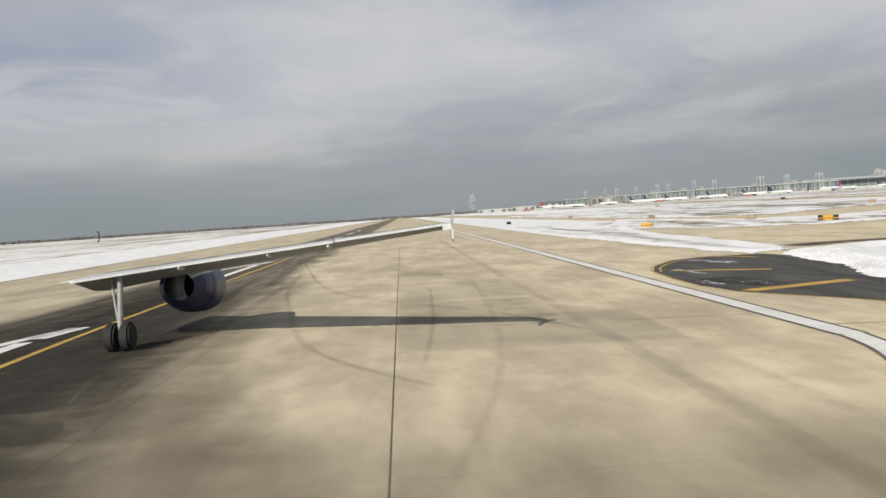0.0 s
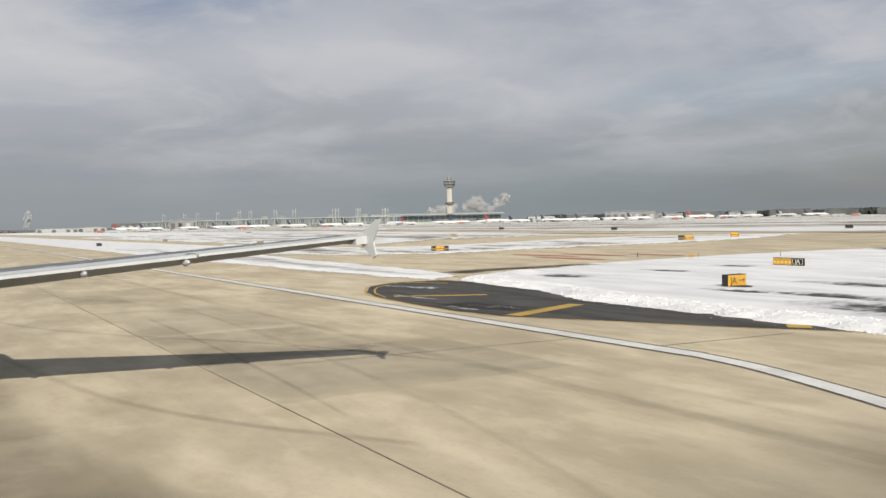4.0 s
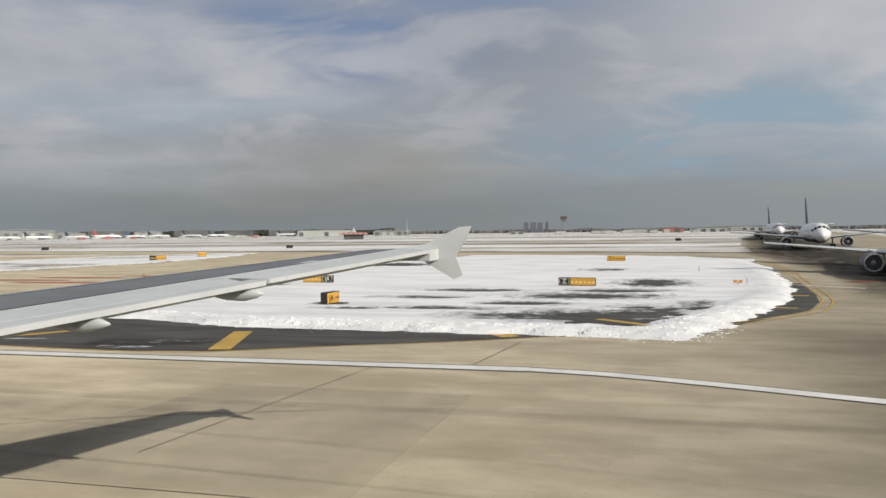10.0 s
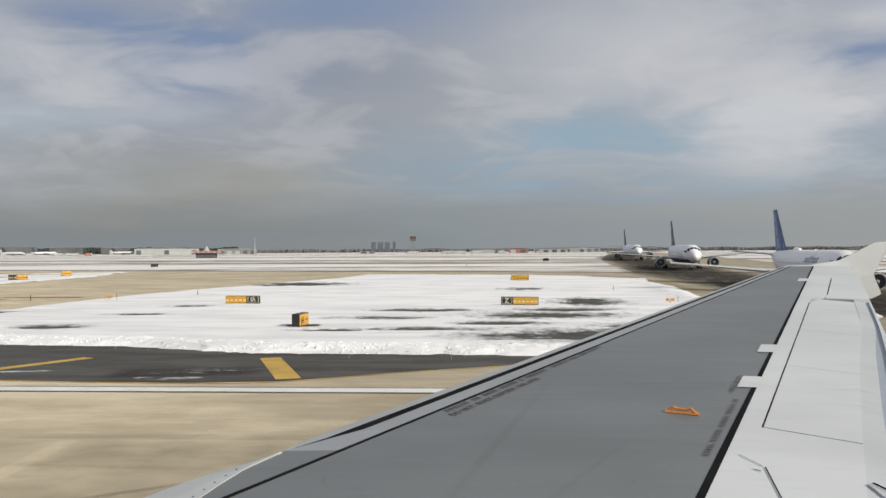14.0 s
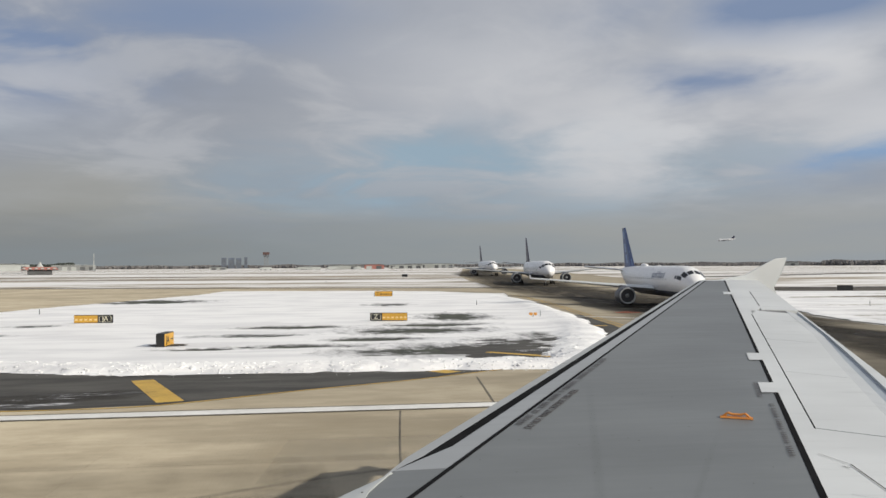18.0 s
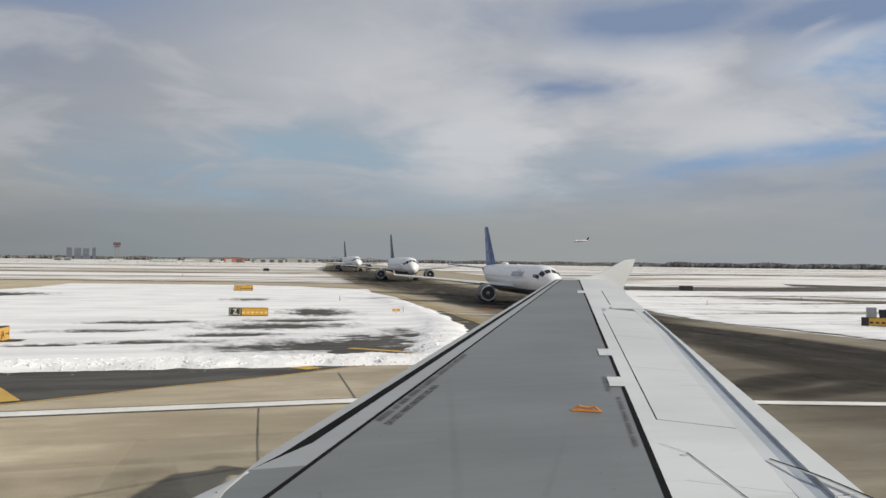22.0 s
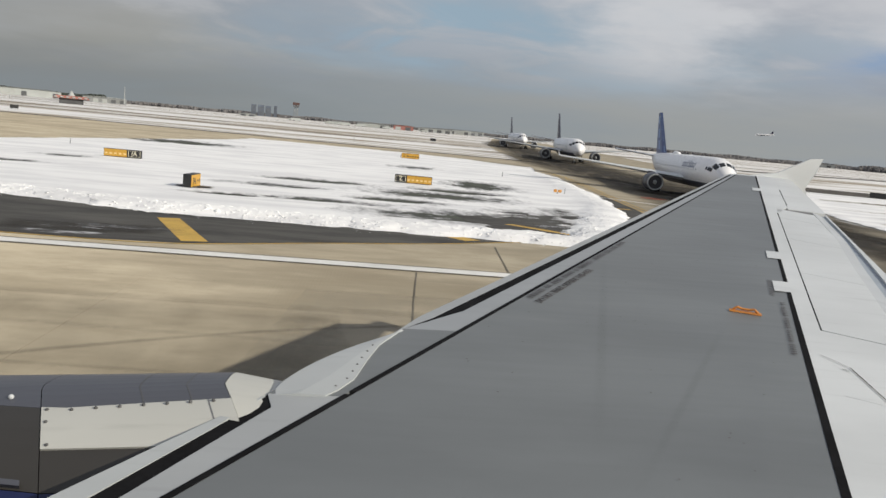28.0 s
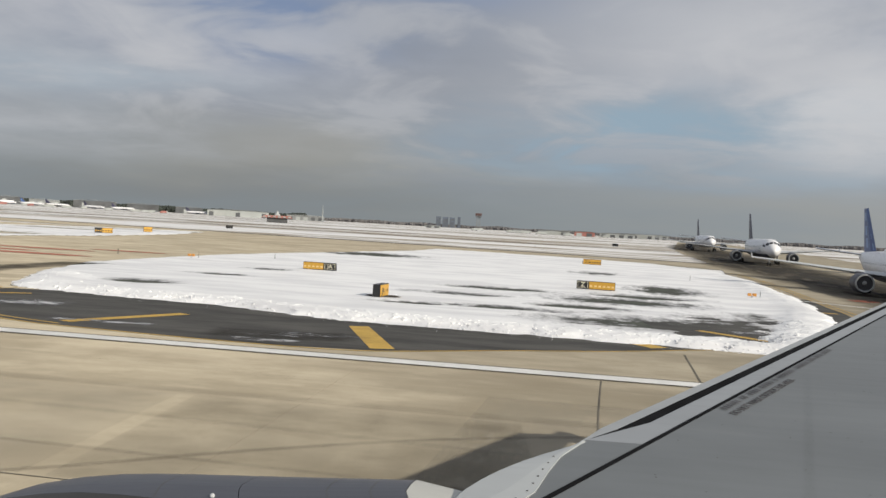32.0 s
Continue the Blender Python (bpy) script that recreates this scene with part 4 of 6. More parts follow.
def build_wing():
    w = tagged(new("aircraft_wing"), "grey and white airliner wing with engine and upturned tip", "airplane wing")
    # torque box and lower skin
    bm = bmesh.new()
    rings = []
    for i in range(9):
        y = ROOT + (TIP - ROOT) * i / 8
        c = trail(y) - lead(y)
        ring = []
        for f, up, dn in ((0.03, 0.06, 0), (0.2, 0.05, 0), (0.5, 0.05, 0), (0.75, 0.10, 0), (0.93, 0.20, 0)):
            ring.append((lead(y) + f * c, y, wing_z(y) + camber(y, lead(y) + f * c) - 0.05))
        for f, d in ((0.93, 0.10), (0.6, 0.50), (0.3, 0.62), (0.1, 0.40), (0.03, 0.2)):
            ring.append((lead(y) + f * c, y, wing_z(y) - 0.08 - d * c / 5))
        rings.append(ring)
    part("wing_box", loft(bm, rings), wing_light, w, smooth=False)
    at = lambda y, f: lead(y) + (seal(y) - lead(y)) * f
    gap0 = lambda y: at(y, float(np.interp(y, (1.5, 2.5, 2.9, 3.4, 3.5, 4.5, 4.7, 14), (0.40, 0.35, 0.24, 0.12, 0.0, 0.0, 0.24, 0.27))))
    gap1 = lambda y: at(y, float(np.interp(y, (1.5, 2.5, 2.9, 3.4, 3.5, 4.5, 4.9, 14), (0.66, 0.62, 0.5, 0.36, 0.0, 0.0, 0.50, 0.52))))
    for y0, y1 in ((ROOT, 3.47), (4.50, 7.4), (7.41, 10.4), (10.41, TIP)):
        s = wing_strip("slat", lead, gap0, y0, y1, fairing_grey if y0 < 3 else slat_grey, -0.002, 0.10, w, "pale leading edge slat", n=10)
        bm = bmesh.new()
        rings = []
        for i in range(9):
            y = y0 + (y1 - y0) * i / 8
            z = wing_z(y) + camber(y, lead(y)) - 0.05
            rings.append([(lead(y) - 0.022 * math.cos(a), y, z + 0.042 * math.sin(a)) for a in [k * 0.5236 - 1.5708 for k in range(7)]] + [(lead(y) + 0.06, y, z + 0.04), (lead(y) + 0.06, y, z - 0.05)])
        part("slat_nose", loft(bm, rings), fairing_grey if y0 < 3 else slat_grey, s, "pale worn slat nose", smooth=False)
    wing_strip("slat_gap", gap0, gap1, ROOT, 3.5, black_seal, -0.006, 0.05, w, "dark gap behind the slat")
    wing_strip("slat_gap", gap0, gap1, 4.5, TIP, black_seal, -0.003, 0.05, w, "dark gap behind the slats")
    edge = lambda y: 0.011 + 0.009 * float(np.interp(y, (3, 9), (1, 0)))
    for y0, y1, mat in ((ROOT, 3.498, wing_light), (3.502, 4.54, wing_grey), (4.544, TIP, wing_nose)):
        wing_strip("nose_panel", gap1, lambda y: seal(y) - edge(y), y0, y1, mat, 0.0, 0.04, w, "light grey fixed leading edge panel")
    for y0, y1 in ((ROOT, 3.52), (3.56, TIP)):
        wing_strip("seal_line", lambda y: seal(y) - edge(y), lambda y: seal(y) + edge(y), y0, y1, black_seal, 0.003, 0.03, w, "black sealant line", across=1)
    redge = lambda y: float(np.interp(y, (3, 5, 7, 13), (0.024, 0.023, 0.018, 0.013)))
    wing_strip("upper_skin", lambda y: seal(y) + edge(y), lambda y: rear(y) - redge(y), ROOT, TIP, wing_grey, 0.0, 0.05, w, "matt grey upper wing skin", n=30, across=8)
    wing_strip("seal_line", lambda y: rear(y) - redge(y), lambda y: rear(y) + redge(y), ROOT, TIP, black_seal, 0.003, 0.03, w, "black sealant line", across=1)
    hinge = lambda y: rear(y) + 0.175 + (0.2 if y > 10.75 else 0.0)
    groove1 = lambda y: trail(y) - float(np.interp(y, (4, 5.7, 7.6, 9), (0.22, 0.16, 0.07, 0.03)))
    groove0 = lambda y: groove1(y) - float(np.interp(y, (4, 7.6, 9), (0.12, 0.10, 0.03)))
    lip = lambda y: groove0(y) - 0.16
    edges = [5.1, 6.85, 8.5, 9.95, 10.7]
    wing_strip("hinge_panel", lambda y: rear(y) + redge(y), lambda y: hinge(y) - 0.006, ROOT, TIP, wing_white, 0.0, 0.05, w, "white panel ahead of the spoilers")
    wing_strip("hinge_gap", lambda y: hinge(y) - 0.006, lambda y: hinge(y) + 0.008, 5.1, 10.7, black_seal, -0.002, 0.03, w, "thin dark spoiler hinge gap", across=1)
    wing_strip("hinge_gap", lambda y: hinge(y) - 0.006, lambda y: hinge(y) + 0.01, 11.1, 12.9, black_seal, -0.002, 0.03, w, "thin dark aileron hinge gap", across=1)
    # dark filler strip: the joint's shade is in its colour
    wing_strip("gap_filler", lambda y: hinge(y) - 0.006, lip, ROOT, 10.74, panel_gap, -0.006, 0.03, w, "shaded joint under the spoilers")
    wing_strip("inner_panel", lambda y: hinge(y) - 0.006, lip, ROOT, 3.9, wing_white, 0.0, 0.05, w, "white fixed inner panel", n=8, skew=0.4)
    wing_strip("inner_panel", lambda y: hinge(y) - 0.006, lip, 3.904, 5.092, wing_white, 0.0, 0.05, w, "white fixed inner panel", n=8, skew=0.4)
    for y0, y1 in zip(edges, edges[1:]):
        wing_strip("spoiler", lambda y: hinge(y) + 0.008, lip, y0 + 0.003, y1 - 0.003, wing_white, 0.0, 0.05, w, "white spoiler panel", n=8, skew=0.4)
    # lip and recess strips: shade towards the flap put into their colours
    wing_strip("spoiler_lip", lip, groove0, ROOT, 10.7, lip_shade, 0.0, 0.05, w, "down-turned spoiler lip, shade in its pale grey", dip=0.035)
    wing_strip("flap_groove", groove0, groove1, ROOT, 10.7, groove_shade, -0.035, 0.05, w, "recess ahead of the flap, shadow in its blue-grey")
    for y0, y1 in ((ROOT, 3.6), (3.62, 10.7)):
        wing_strip("flap", groove1, trail, y0, y1, wing_white, -0.012, 0.08, w, "white trailing edge flap", n=12)
    wing_strip("outer_panel", lambda y: hinge(y) - 0.006, trail, 10.76, 11.09, wing_white, 0.0, 0.07, w, "white fixed panel", n=4)
    wing_strip("aileron", lambda y: hinge(y) + 0.01, trail, 11.1, 12.9, wing_white, 0.0, 0.07, w, "white aileron", n=8)
    wing_strip("outer_panel", lambda y: hinge(y) - 0.006, trail, 12.91, TIP, wing_white, 0.0, 0.07, w, "white fixed panel", n=6)
    wing_strip("tip_cap", lead, trail, TIP, TIP + 0.28, wing_white, -0.01, 0.22, w, "white wing tip cap", n=2)
    # tip fence, above and below
    bm = bmesh.new()
    prof = [(5.15, 4.24), (6.05, 4.38), (6.72, 4.71), (6.98, 4.73), (6.86, 4.45), (6.66, 4.12), (6.80, 3.75), (6.62, 3.66), (6.0, 4.02), (5.5, 4.12)]
    rings = [[(x, TIP + 0.29 + d + 0.12 * max(0, z - 4.25), z) for x, z in prof] for d in (-0.02, 0.03)]
    part("tip_fence", loft(bm, rings), wing_white, w, "white swept wing tip fence")
    # tabs, marks, lettering bars, static ticks
    def mark(name, x0, x1, y0, y1, mat, label="", skew=0.0):
        bm = bmesh.new()
        vs = [bm.verts.new((x, y, wing_z(y) + camber(y, x) + 0.007)) for x, y in ((x0, y0), (x1, y0), (x1 + skew, y1), (x0 + skew, y1))]
        bm.faces.new(vs)
        return part(name, bm, mat, w, label)
    for y in (7.48, 6.22, 12.6):
        mark("white_tab", rear(y - 0.17) - 0.13, rear(y - 0.17) + 0.03, y - 0.17, y + 0.17, wing_white, "white tab across the sealant line", 0.155)
    # first warning line too small to read, second legible
    way = Vector((0.54, 0.842, 0.842 * 0.0892)).normalized()
    side = Vector((-0.842, 0.54, 0.54 * 0.0892)).normalized()
    for k in range(52):
        d = 0.05 * k
        if k % 8 == 6 or k % 11 == 9:
            continue
        q = [Vector((-0.80, 5.345, 0)) + way * (d + a) + side * b for a, b in ((0, 0), (0.022, 0), (0.03, 0.055), (0.008, 0.055))]
        bm = bmesh.new()
        bm.faces.new([bm.verts.new((v.x, v.y, wing_z(v.y) + camber(v.y, v.x) + 0.006)) for v in q])
        part("lettering_bar", bm, stencil, w, "faded stencilled lettering, too small to read")
    mid = Vector((-0.44, 5.785, 0))
    mid.z = wing_z(mid.y) + camber(mid.y, mid.x) + 0.004
    rot = Matrix((way, side, way.cross(side))).transposed().to_4x4()
    lettering("warning_text", "DO NOT WALK OUTSIDE THIS AREA", 0.082, stencil, w, Matrix.Translation(mid) @ rot @ Matrix.Diagonal((0.92, 1.0, 0.3, 1)), "dark stencilled warning text")
    for y0, count, back in ((4.51, 29, 0.105), (5.92, 12, 0.175)):
        for k in range(count):
            y = y0 + k * 0.042
            x = rear(y) - back
            if k % 7 != 5:
                mark("lettering_bar", x, x + 0.042, y, y + 0.018, stencil, "", 0.008)
    # raised rope hook: flat foot with an arched bar over it
    along = Vector((0.212, -0.079, -0.079 * 0.0892)).normalized()
    foot = Vector((0.725, 5.39, 0))
    foot.z = wing_z(foot.y) + camber(foot.y, foot.x) + 0.004
    cross = Vector((0.35, 0.937, 0.0836)).normalized()
    bm = bmesh.new()
    loft(bm, [[foot + along * a + cross * b + Vector((0, 0, c)) for b, c in ((-0.022, 0), (0.022, 0), (0.018, 0.01), (-0.018, 0.01))] for a in (0.0, 0.23)])
    hook = part("hook", bm, orange_paint, w, "orange painted rope hook")
    bm = bmesh.new()
    arch = [(0.02, 0.008), (0.055, 0.036), (0.085, 0.026), (0.145, 0.026), (0.175, 0.036), (0.21, 0.008)]
    for (a0, c0), (a1, c1) in zip(arch, arch[1:]):
        rod(bm, foot + along * a0 + Vector((0, 0, c0)), foot + along * a1 + Vector((0, 0, c1)), 0.009, seg=8)
    part("hook_bar", bm, orange_paint, hook)
    for x, y in ((-1.2, 3.9), (-1.05, 4.4), (-0.2, 3.2), (-0.5, 2.4), (0.2, 3.8), (-0.9, 5.0), (-0.1, 4.9), (0.35, 6.1), (1.0, 8.2), (-0.25, 3.25), (-0.22, 3.3), *[(seal(y) + 0.1 + f * (rear(y) - seal(y) - 0.2), y) for y, f in [(1.2 + 7.5 * random.random() ** 1.3, random.random()) for _ in range(45)]]):
        mark("skin_chip", x, x + 0.010, y, y + 0.009, stencil)
    def line(name, pts, width, mat, lift, label):
        """A narrow strip along points (x, y) of the upper skin."""
        verts = []
        for x, y in pts:
            for d in (-width / 2, width / 2):
                verts.append((x + d, y + 0.3 * d, wing_z(y) + camber(y, x) + lift))
        return raw(name, verts, [(2 * i, 2 * i + 1, 2 * i + 3, 2 * i + 2) for i in range(len(pts) - 1)], mat, w, label)
    line("panel_line", [(0.775 + 0.154 * (y - 2.5), y) for y in [1.6 + 0.23 * k for k in range(13)]], 0.009, black_seal, 0.006, "thin dark line on the white panel")
    for y in (3.05, 3.42, 4.3):
        x = 0.775 + 0.154 * (y - 2.5)
        line("panel_latch", [(x - 0.07, y + 0.02), (x - 0.035, y - 0.005), (x - 0.012, y)], 0.012, stencil, 0.006, "small dark latch mark")
    line("panel_line", [(rear(y) + 0.1 + 0.9 * (4.55 - y), y) for y in (4.55, 4.5, 4.44, 4.4, 4.37)], 0.006, panel_gap, 0.006, "faint curved panel line")
    line("flap_seam", [(1.55, 4.16), (1.591, 4.051), (1.64, 3.93), (1.674, 3.80), (1.70, 3.62), (1.72, 3.44), (1.76, 3.2)], 0.035, wing_light, 0.012, "grey curved flap seam")
    line("flap_seam", [(1.57, 4.17), (1.612, 4.055), (1.66, 3.935), (1.694, 3.80), (1.72, 3.62), (1.74, 3.44), (1.78, 3.2)], 0.016, black_seal, 0.014, "dark curved flap seam")
    for x0, y0, x1, y1, wd in ((-0.95, 2.6, 0.6, 5.15, 0.016), (-0.983, 2.93, 0.155, 6.8, 0.02)):
        n = 10
        pts = [(x0 + (x1 - x0) * k / n, y0 + (y1 - y0) * k / n) for k in range(n + 1)]
        verts, wear = [], []
        for k, (x, y) in enumerate(pts):
            for g in range(5):
                xx = x + wd * (g - 2)
                verts.append((xx, y, wing_z(y) + camber(y, xx) + 0.0045))
                wear.append(0.055 * math.sin(math.pi * g / 4) * math.sin(math.pi * k / n))
        ob = raw("grime_streak", verts, [(5 * k + g, 5 * k + g + 1, 5 * k + g + 6, 5 * k + g + 5) for k in range(n) for g in range(4)], rubber_film, w, "faint dark grime streak on the skin")
        ob.data.attributes.new("wear", "FLOAT", "POINT").data.foreach_set("value", wear)
    for y in (4.45, 8.15, 10.5):
        bm = bmesh.new()
        rings = []
        for f, r in ((-0.2, 0.03), (0.1, 0.08), (0.4, 0.09), (0.62, 0.05), (0.74, 0.01)):
            x = trail(y) + f - 0.60
            rings.append([(x, y + r * math.cos(a), wing_z(y) - 0.22 + r * 1.3 * math.sin(a)) for a in [k * 0.7854 for k in range(8)]])
        part("flap_track_fairing", loft(bm, rings), wing_white, w, "white flap track fairing", smooth=True)

    # engine under the leading edge
    ay, az = 3.55, 2.12
    nac = [(-5.32, 0.90), (-5.27, 0.96), (-5.15, 1.02), (-5.0, 1.065), (-4.75, 1.14), (-4.5, 1.18), (-4.25, 1.196), (-3.9, 1.195), (-3.4, 1.19), (-2.68, 1.185), (-2.5, 1.15), (-2.4, 1.118), (-2.2, 1.08), (-1.9, 1.03), (-1.6, 0.95), (-1.0, 0.62)]

    def arc(r, x, a0, a1, n=24):
        zc = az + 0.005 + 0.083 * (x + 2.5)
        return [(x + 0.38 * max(0.0, -r * math.sin(a)) * min(max((x + 4.6) / 0.9, 0.0), 1.0), ay + r * math.sin(a), zc + r * math.cos(a)) for a in [radians(a0 + (a1 - a0) * k / n) for k in range(n + 1)]]

    def cowl(name, x0, x1, a0, a1, mat, label, lift=0.0, parent=None):
        bm = bmesh.new()
        steps = [x0 + (x1 - x0) * k / 8 for k in range(9)]
        rr = [float(np.interp(x, [p[0] for p in nac], [p[1] for p in nac])) + lift for x in steps]
        edge_at = lambda a, x: a(x) if callable(a) else a
        out = [[bm.verts.new(p) for p in arc(r, x, edge_at(a0, x), edge_at(a1, x))] for x, r in zip(steps, rr)]
        inn = [[bm.verts.new(p) for p in arc(r - 0.03, x, edge_at(a0, x), edge_at(a1, x))] for x, r in zip(steps, rr)]
        for i in range(8):
            for k in range(24):
                bm.faces.new((out[i][k], out[i][k + 1], out[i + 1][k + 1], out[i + 1][k]))
                bm.faces.new((inn[i][k], inn[i + 1][k], inn[i + 1][k + 1], inn[i][k + 1]))
            for k in (0, 24):
                bm.faces.new((out[i][k], out[i + 1][k], inn[i + 1][k], inn[i][k]))
        for i in (0, 8):
            for k in range(24):
                bm.faces.new((out[i][k], inn[i][k], inn[i][k + 1], out[i][k + 1]))
        bmesh.ops.recalc_face_normals(bm, faces=bm.faces)
        return part(name, bm, mat, parent or w, label, smooth=False)

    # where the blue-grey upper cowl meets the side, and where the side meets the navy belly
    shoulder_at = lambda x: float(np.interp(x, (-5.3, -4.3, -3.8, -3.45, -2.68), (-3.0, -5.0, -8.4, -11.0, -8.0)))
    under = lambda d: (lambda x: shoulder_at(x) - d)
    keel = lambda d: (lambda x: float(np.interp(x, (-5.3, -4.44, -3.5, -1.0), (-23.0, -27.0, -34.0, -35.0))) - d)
    cowl("inlet_lip", -5.32, -5.16, 0, 360, bare_metal, "bare metal engine inlet lip")
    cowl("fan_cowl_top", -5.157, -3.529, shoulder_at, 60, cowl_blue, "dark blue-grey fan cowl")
    # side darker and browner than the top: reflection gradient put into the colours
    cowl("fan_cowl_side", -5.157, -3.529, keel(0.0), under(0.15), cowl_reflect_brown, "dark grey-brown fan cowl")
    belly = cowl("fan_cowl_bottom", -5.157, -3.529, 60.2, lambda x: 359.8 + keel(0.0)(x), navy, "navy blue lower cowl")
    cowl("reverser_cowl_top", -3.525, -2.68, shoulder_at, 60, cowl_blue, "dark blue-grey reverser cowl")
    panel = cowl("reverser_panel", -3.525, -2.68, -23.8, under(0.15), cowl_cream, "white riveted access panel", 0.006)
    cowl("reverser_cowl_side", -3.525, -1.0, keel(0.0), -24.0, cowl_reflect_brown, "dark grey-brown reverser cowl")
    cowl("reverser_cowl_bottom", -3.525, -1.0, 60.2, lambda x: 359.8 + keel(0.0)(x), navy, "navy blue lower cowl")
    cowl("reverser_rear", -2.676, -1.0, -23.9, 60, cowl_cream, "pale grey rear cowl")
    for x in (-3.95, -3.08, -2.86):
        cowl("cowl_seam", x, x + 0.006, under(-0.5), 58, rivet_dark, "fine dark cowl seam", 0.0015)
    cowl("cowl_seam", -2.79, -2.784, -22, under(0.4), panel_gap, "fine seam of the white panel", 0.008)
    cowl("strake", -5.0, -3.6, keel(-1.6), keel(-0.4), cowl_blue, "dark strake along the lower cowl", 0.025)
    for k in range(3):
        for g in range(4 - k):
            cowl("lettering_bar", -3.98 + 0.052 * g, -3.94 + 0.052 * g, keel(2.6 + 1.3 * k), keel(1.8 + 1.3 * k), wing_white, "small white lettering, too small to read", 0.002, belly)
    bm = bmesh.new()
    bmesh.ops.create_uvsphere(bm, u_segments=10, v_segments=6, radius=0.013, matrix=Matrix.Translation(arc(1.198, -3.66, -6, -5, 1)[0]))
    part("cowl_fitting", bm, wing_white, w, "small white fitting on the cowl")
    for x, a in [(-3.50 + 0.105 * k, shoulder_at(-3.50 + 0.105 * k) - 1.1) for k in range(8)] + [(-3.505, -16.0), (-3.50, -22.8)]:
        bm = bmesh.new()
        bmesh.ops.create_uvsphere(bm, u_segments=8, v_segments=5, radius=0.009, matrix=Matrix.Translation(arc(1.197, x, a, a + 1, 1)[0]))
        part("rivet", bm, rivet_dark, panel)
    bm = bmesh.new()
    bmesh.ops.create_circle(bm, cap_ends=True, segments=32, radius=0.92, matrix=Matrix.Translation((-4.9, ay, az - 0.19)) @ pose(0, 0, 0, 0, 90, 0))
    part("fan_face", bm, engine_dark, w, "dark engine fan face")
    # pylon and its fairing over the slat cut-out
    bm = bmesh.new()
    rings = []
    for x, h, hw in ((-4.6, 3.0, 0.10), (-3.6, 3.1, 0.16), (-2.9, 3.18, 0.20), (-2.3, 3.26, 0.22), (-1.7, 3.2, 0.22)):
        rings.append([(x, ay + 0.12 - hw, 2.7), (x, ay + 0.12 - hw, h - 0.12), (x, ay + 0.12 - hw * 0.5, h), (x, ay + 0.12 + hw * 0.5, h), (x, ay + 0.12 + hw, h - 0.12), (x, ay + 0.12 + hw, 2.7)])
    part("pylon", loft(bm, rings), wing_light, w, "light grey engine pylon")
    bm = bmesh.new()
    rings = []
    for k in range(15):
        y = 3.485 + 1.02 * k / 14
        back = float(np.interp(y, (3.48, 3.52, 3.71, 4.0, 4.23, 4.51), (-2.19, -2.15, -2.05, -1.985, -1.92, -1.78)))
        bulge = math.sin(math.pi * k / 14) ** 0.6
        front = min(lead(y), back - 0.02)
        z = wing_z(y) + camber(y, back) + 0.008
        c = back - front
        f = front - 0.14 * bulge
        rings.append([(f + 0.03, y, z - 0.24), (f, y, z - 0.12), (f + 0.012, y, z - 0.04), (f + 0.05, y, z - 0.012), (front + 0.5 * c, y, z), (back, y, z), (back, y, z - 0.03), (front + 0.3 * c, y, z - 0.24)])
    part("pylon_fairing", loft(bm, rings), fairing_grey, w, "pale riveted fairing where pylon meets wing", smooth=False)
    for k in range(7):
        y = 3.60 + 0.10 * k
        x = float(np.interp(y, (3.52, 3.71, 4.0, 4.23, 4.51), (-2.15, -2.05, -1.985, -1.92, -1.78))) - 0.035
        bm = bmesh.new()
        bmesh.ops.create_uvsphere(bm, u_segments=8, v_segments=5, radius=0.007, matrix=Matrix.Translation((x, y, wing_z(y) + camber(y, x) + 0.007)))
        part("fairing_rivet", bm, rivet_dark, w)
    # main gear leg that carries the wing
    gx, gy = 1.0, 1.6
    gz = ground_z(gy)
    part("gear_leg", rod(rod(bmesh.new(), (gx, gy, gz + 0.55), (gx - 0.1, gy + 0.15, 2.95), 0.11), (gx, gy, gz + 0.8), (gx - 0.6, gy - 0.4, 2.9), 0.05), grey_metal, w, "grey main landing gear leg")
    for d in (-0.3, 0.3):
        bm = rod(bmesh.new(), (gx, gy + d - 0.2, gz + 0.585), (gx, gy + d + 0.2, gz + 0.585), 0.585, seg=28)
        bmesh.ops.bevel(bm, geom=[e for e in bm.edges if e.calc_face_angle(0) > 1], offset=0.08, segments=2, affect="EDGES")
        part("gear_wheel", bm, tyre_black, w, "black landing gear tyre")
    return w


build_wing()


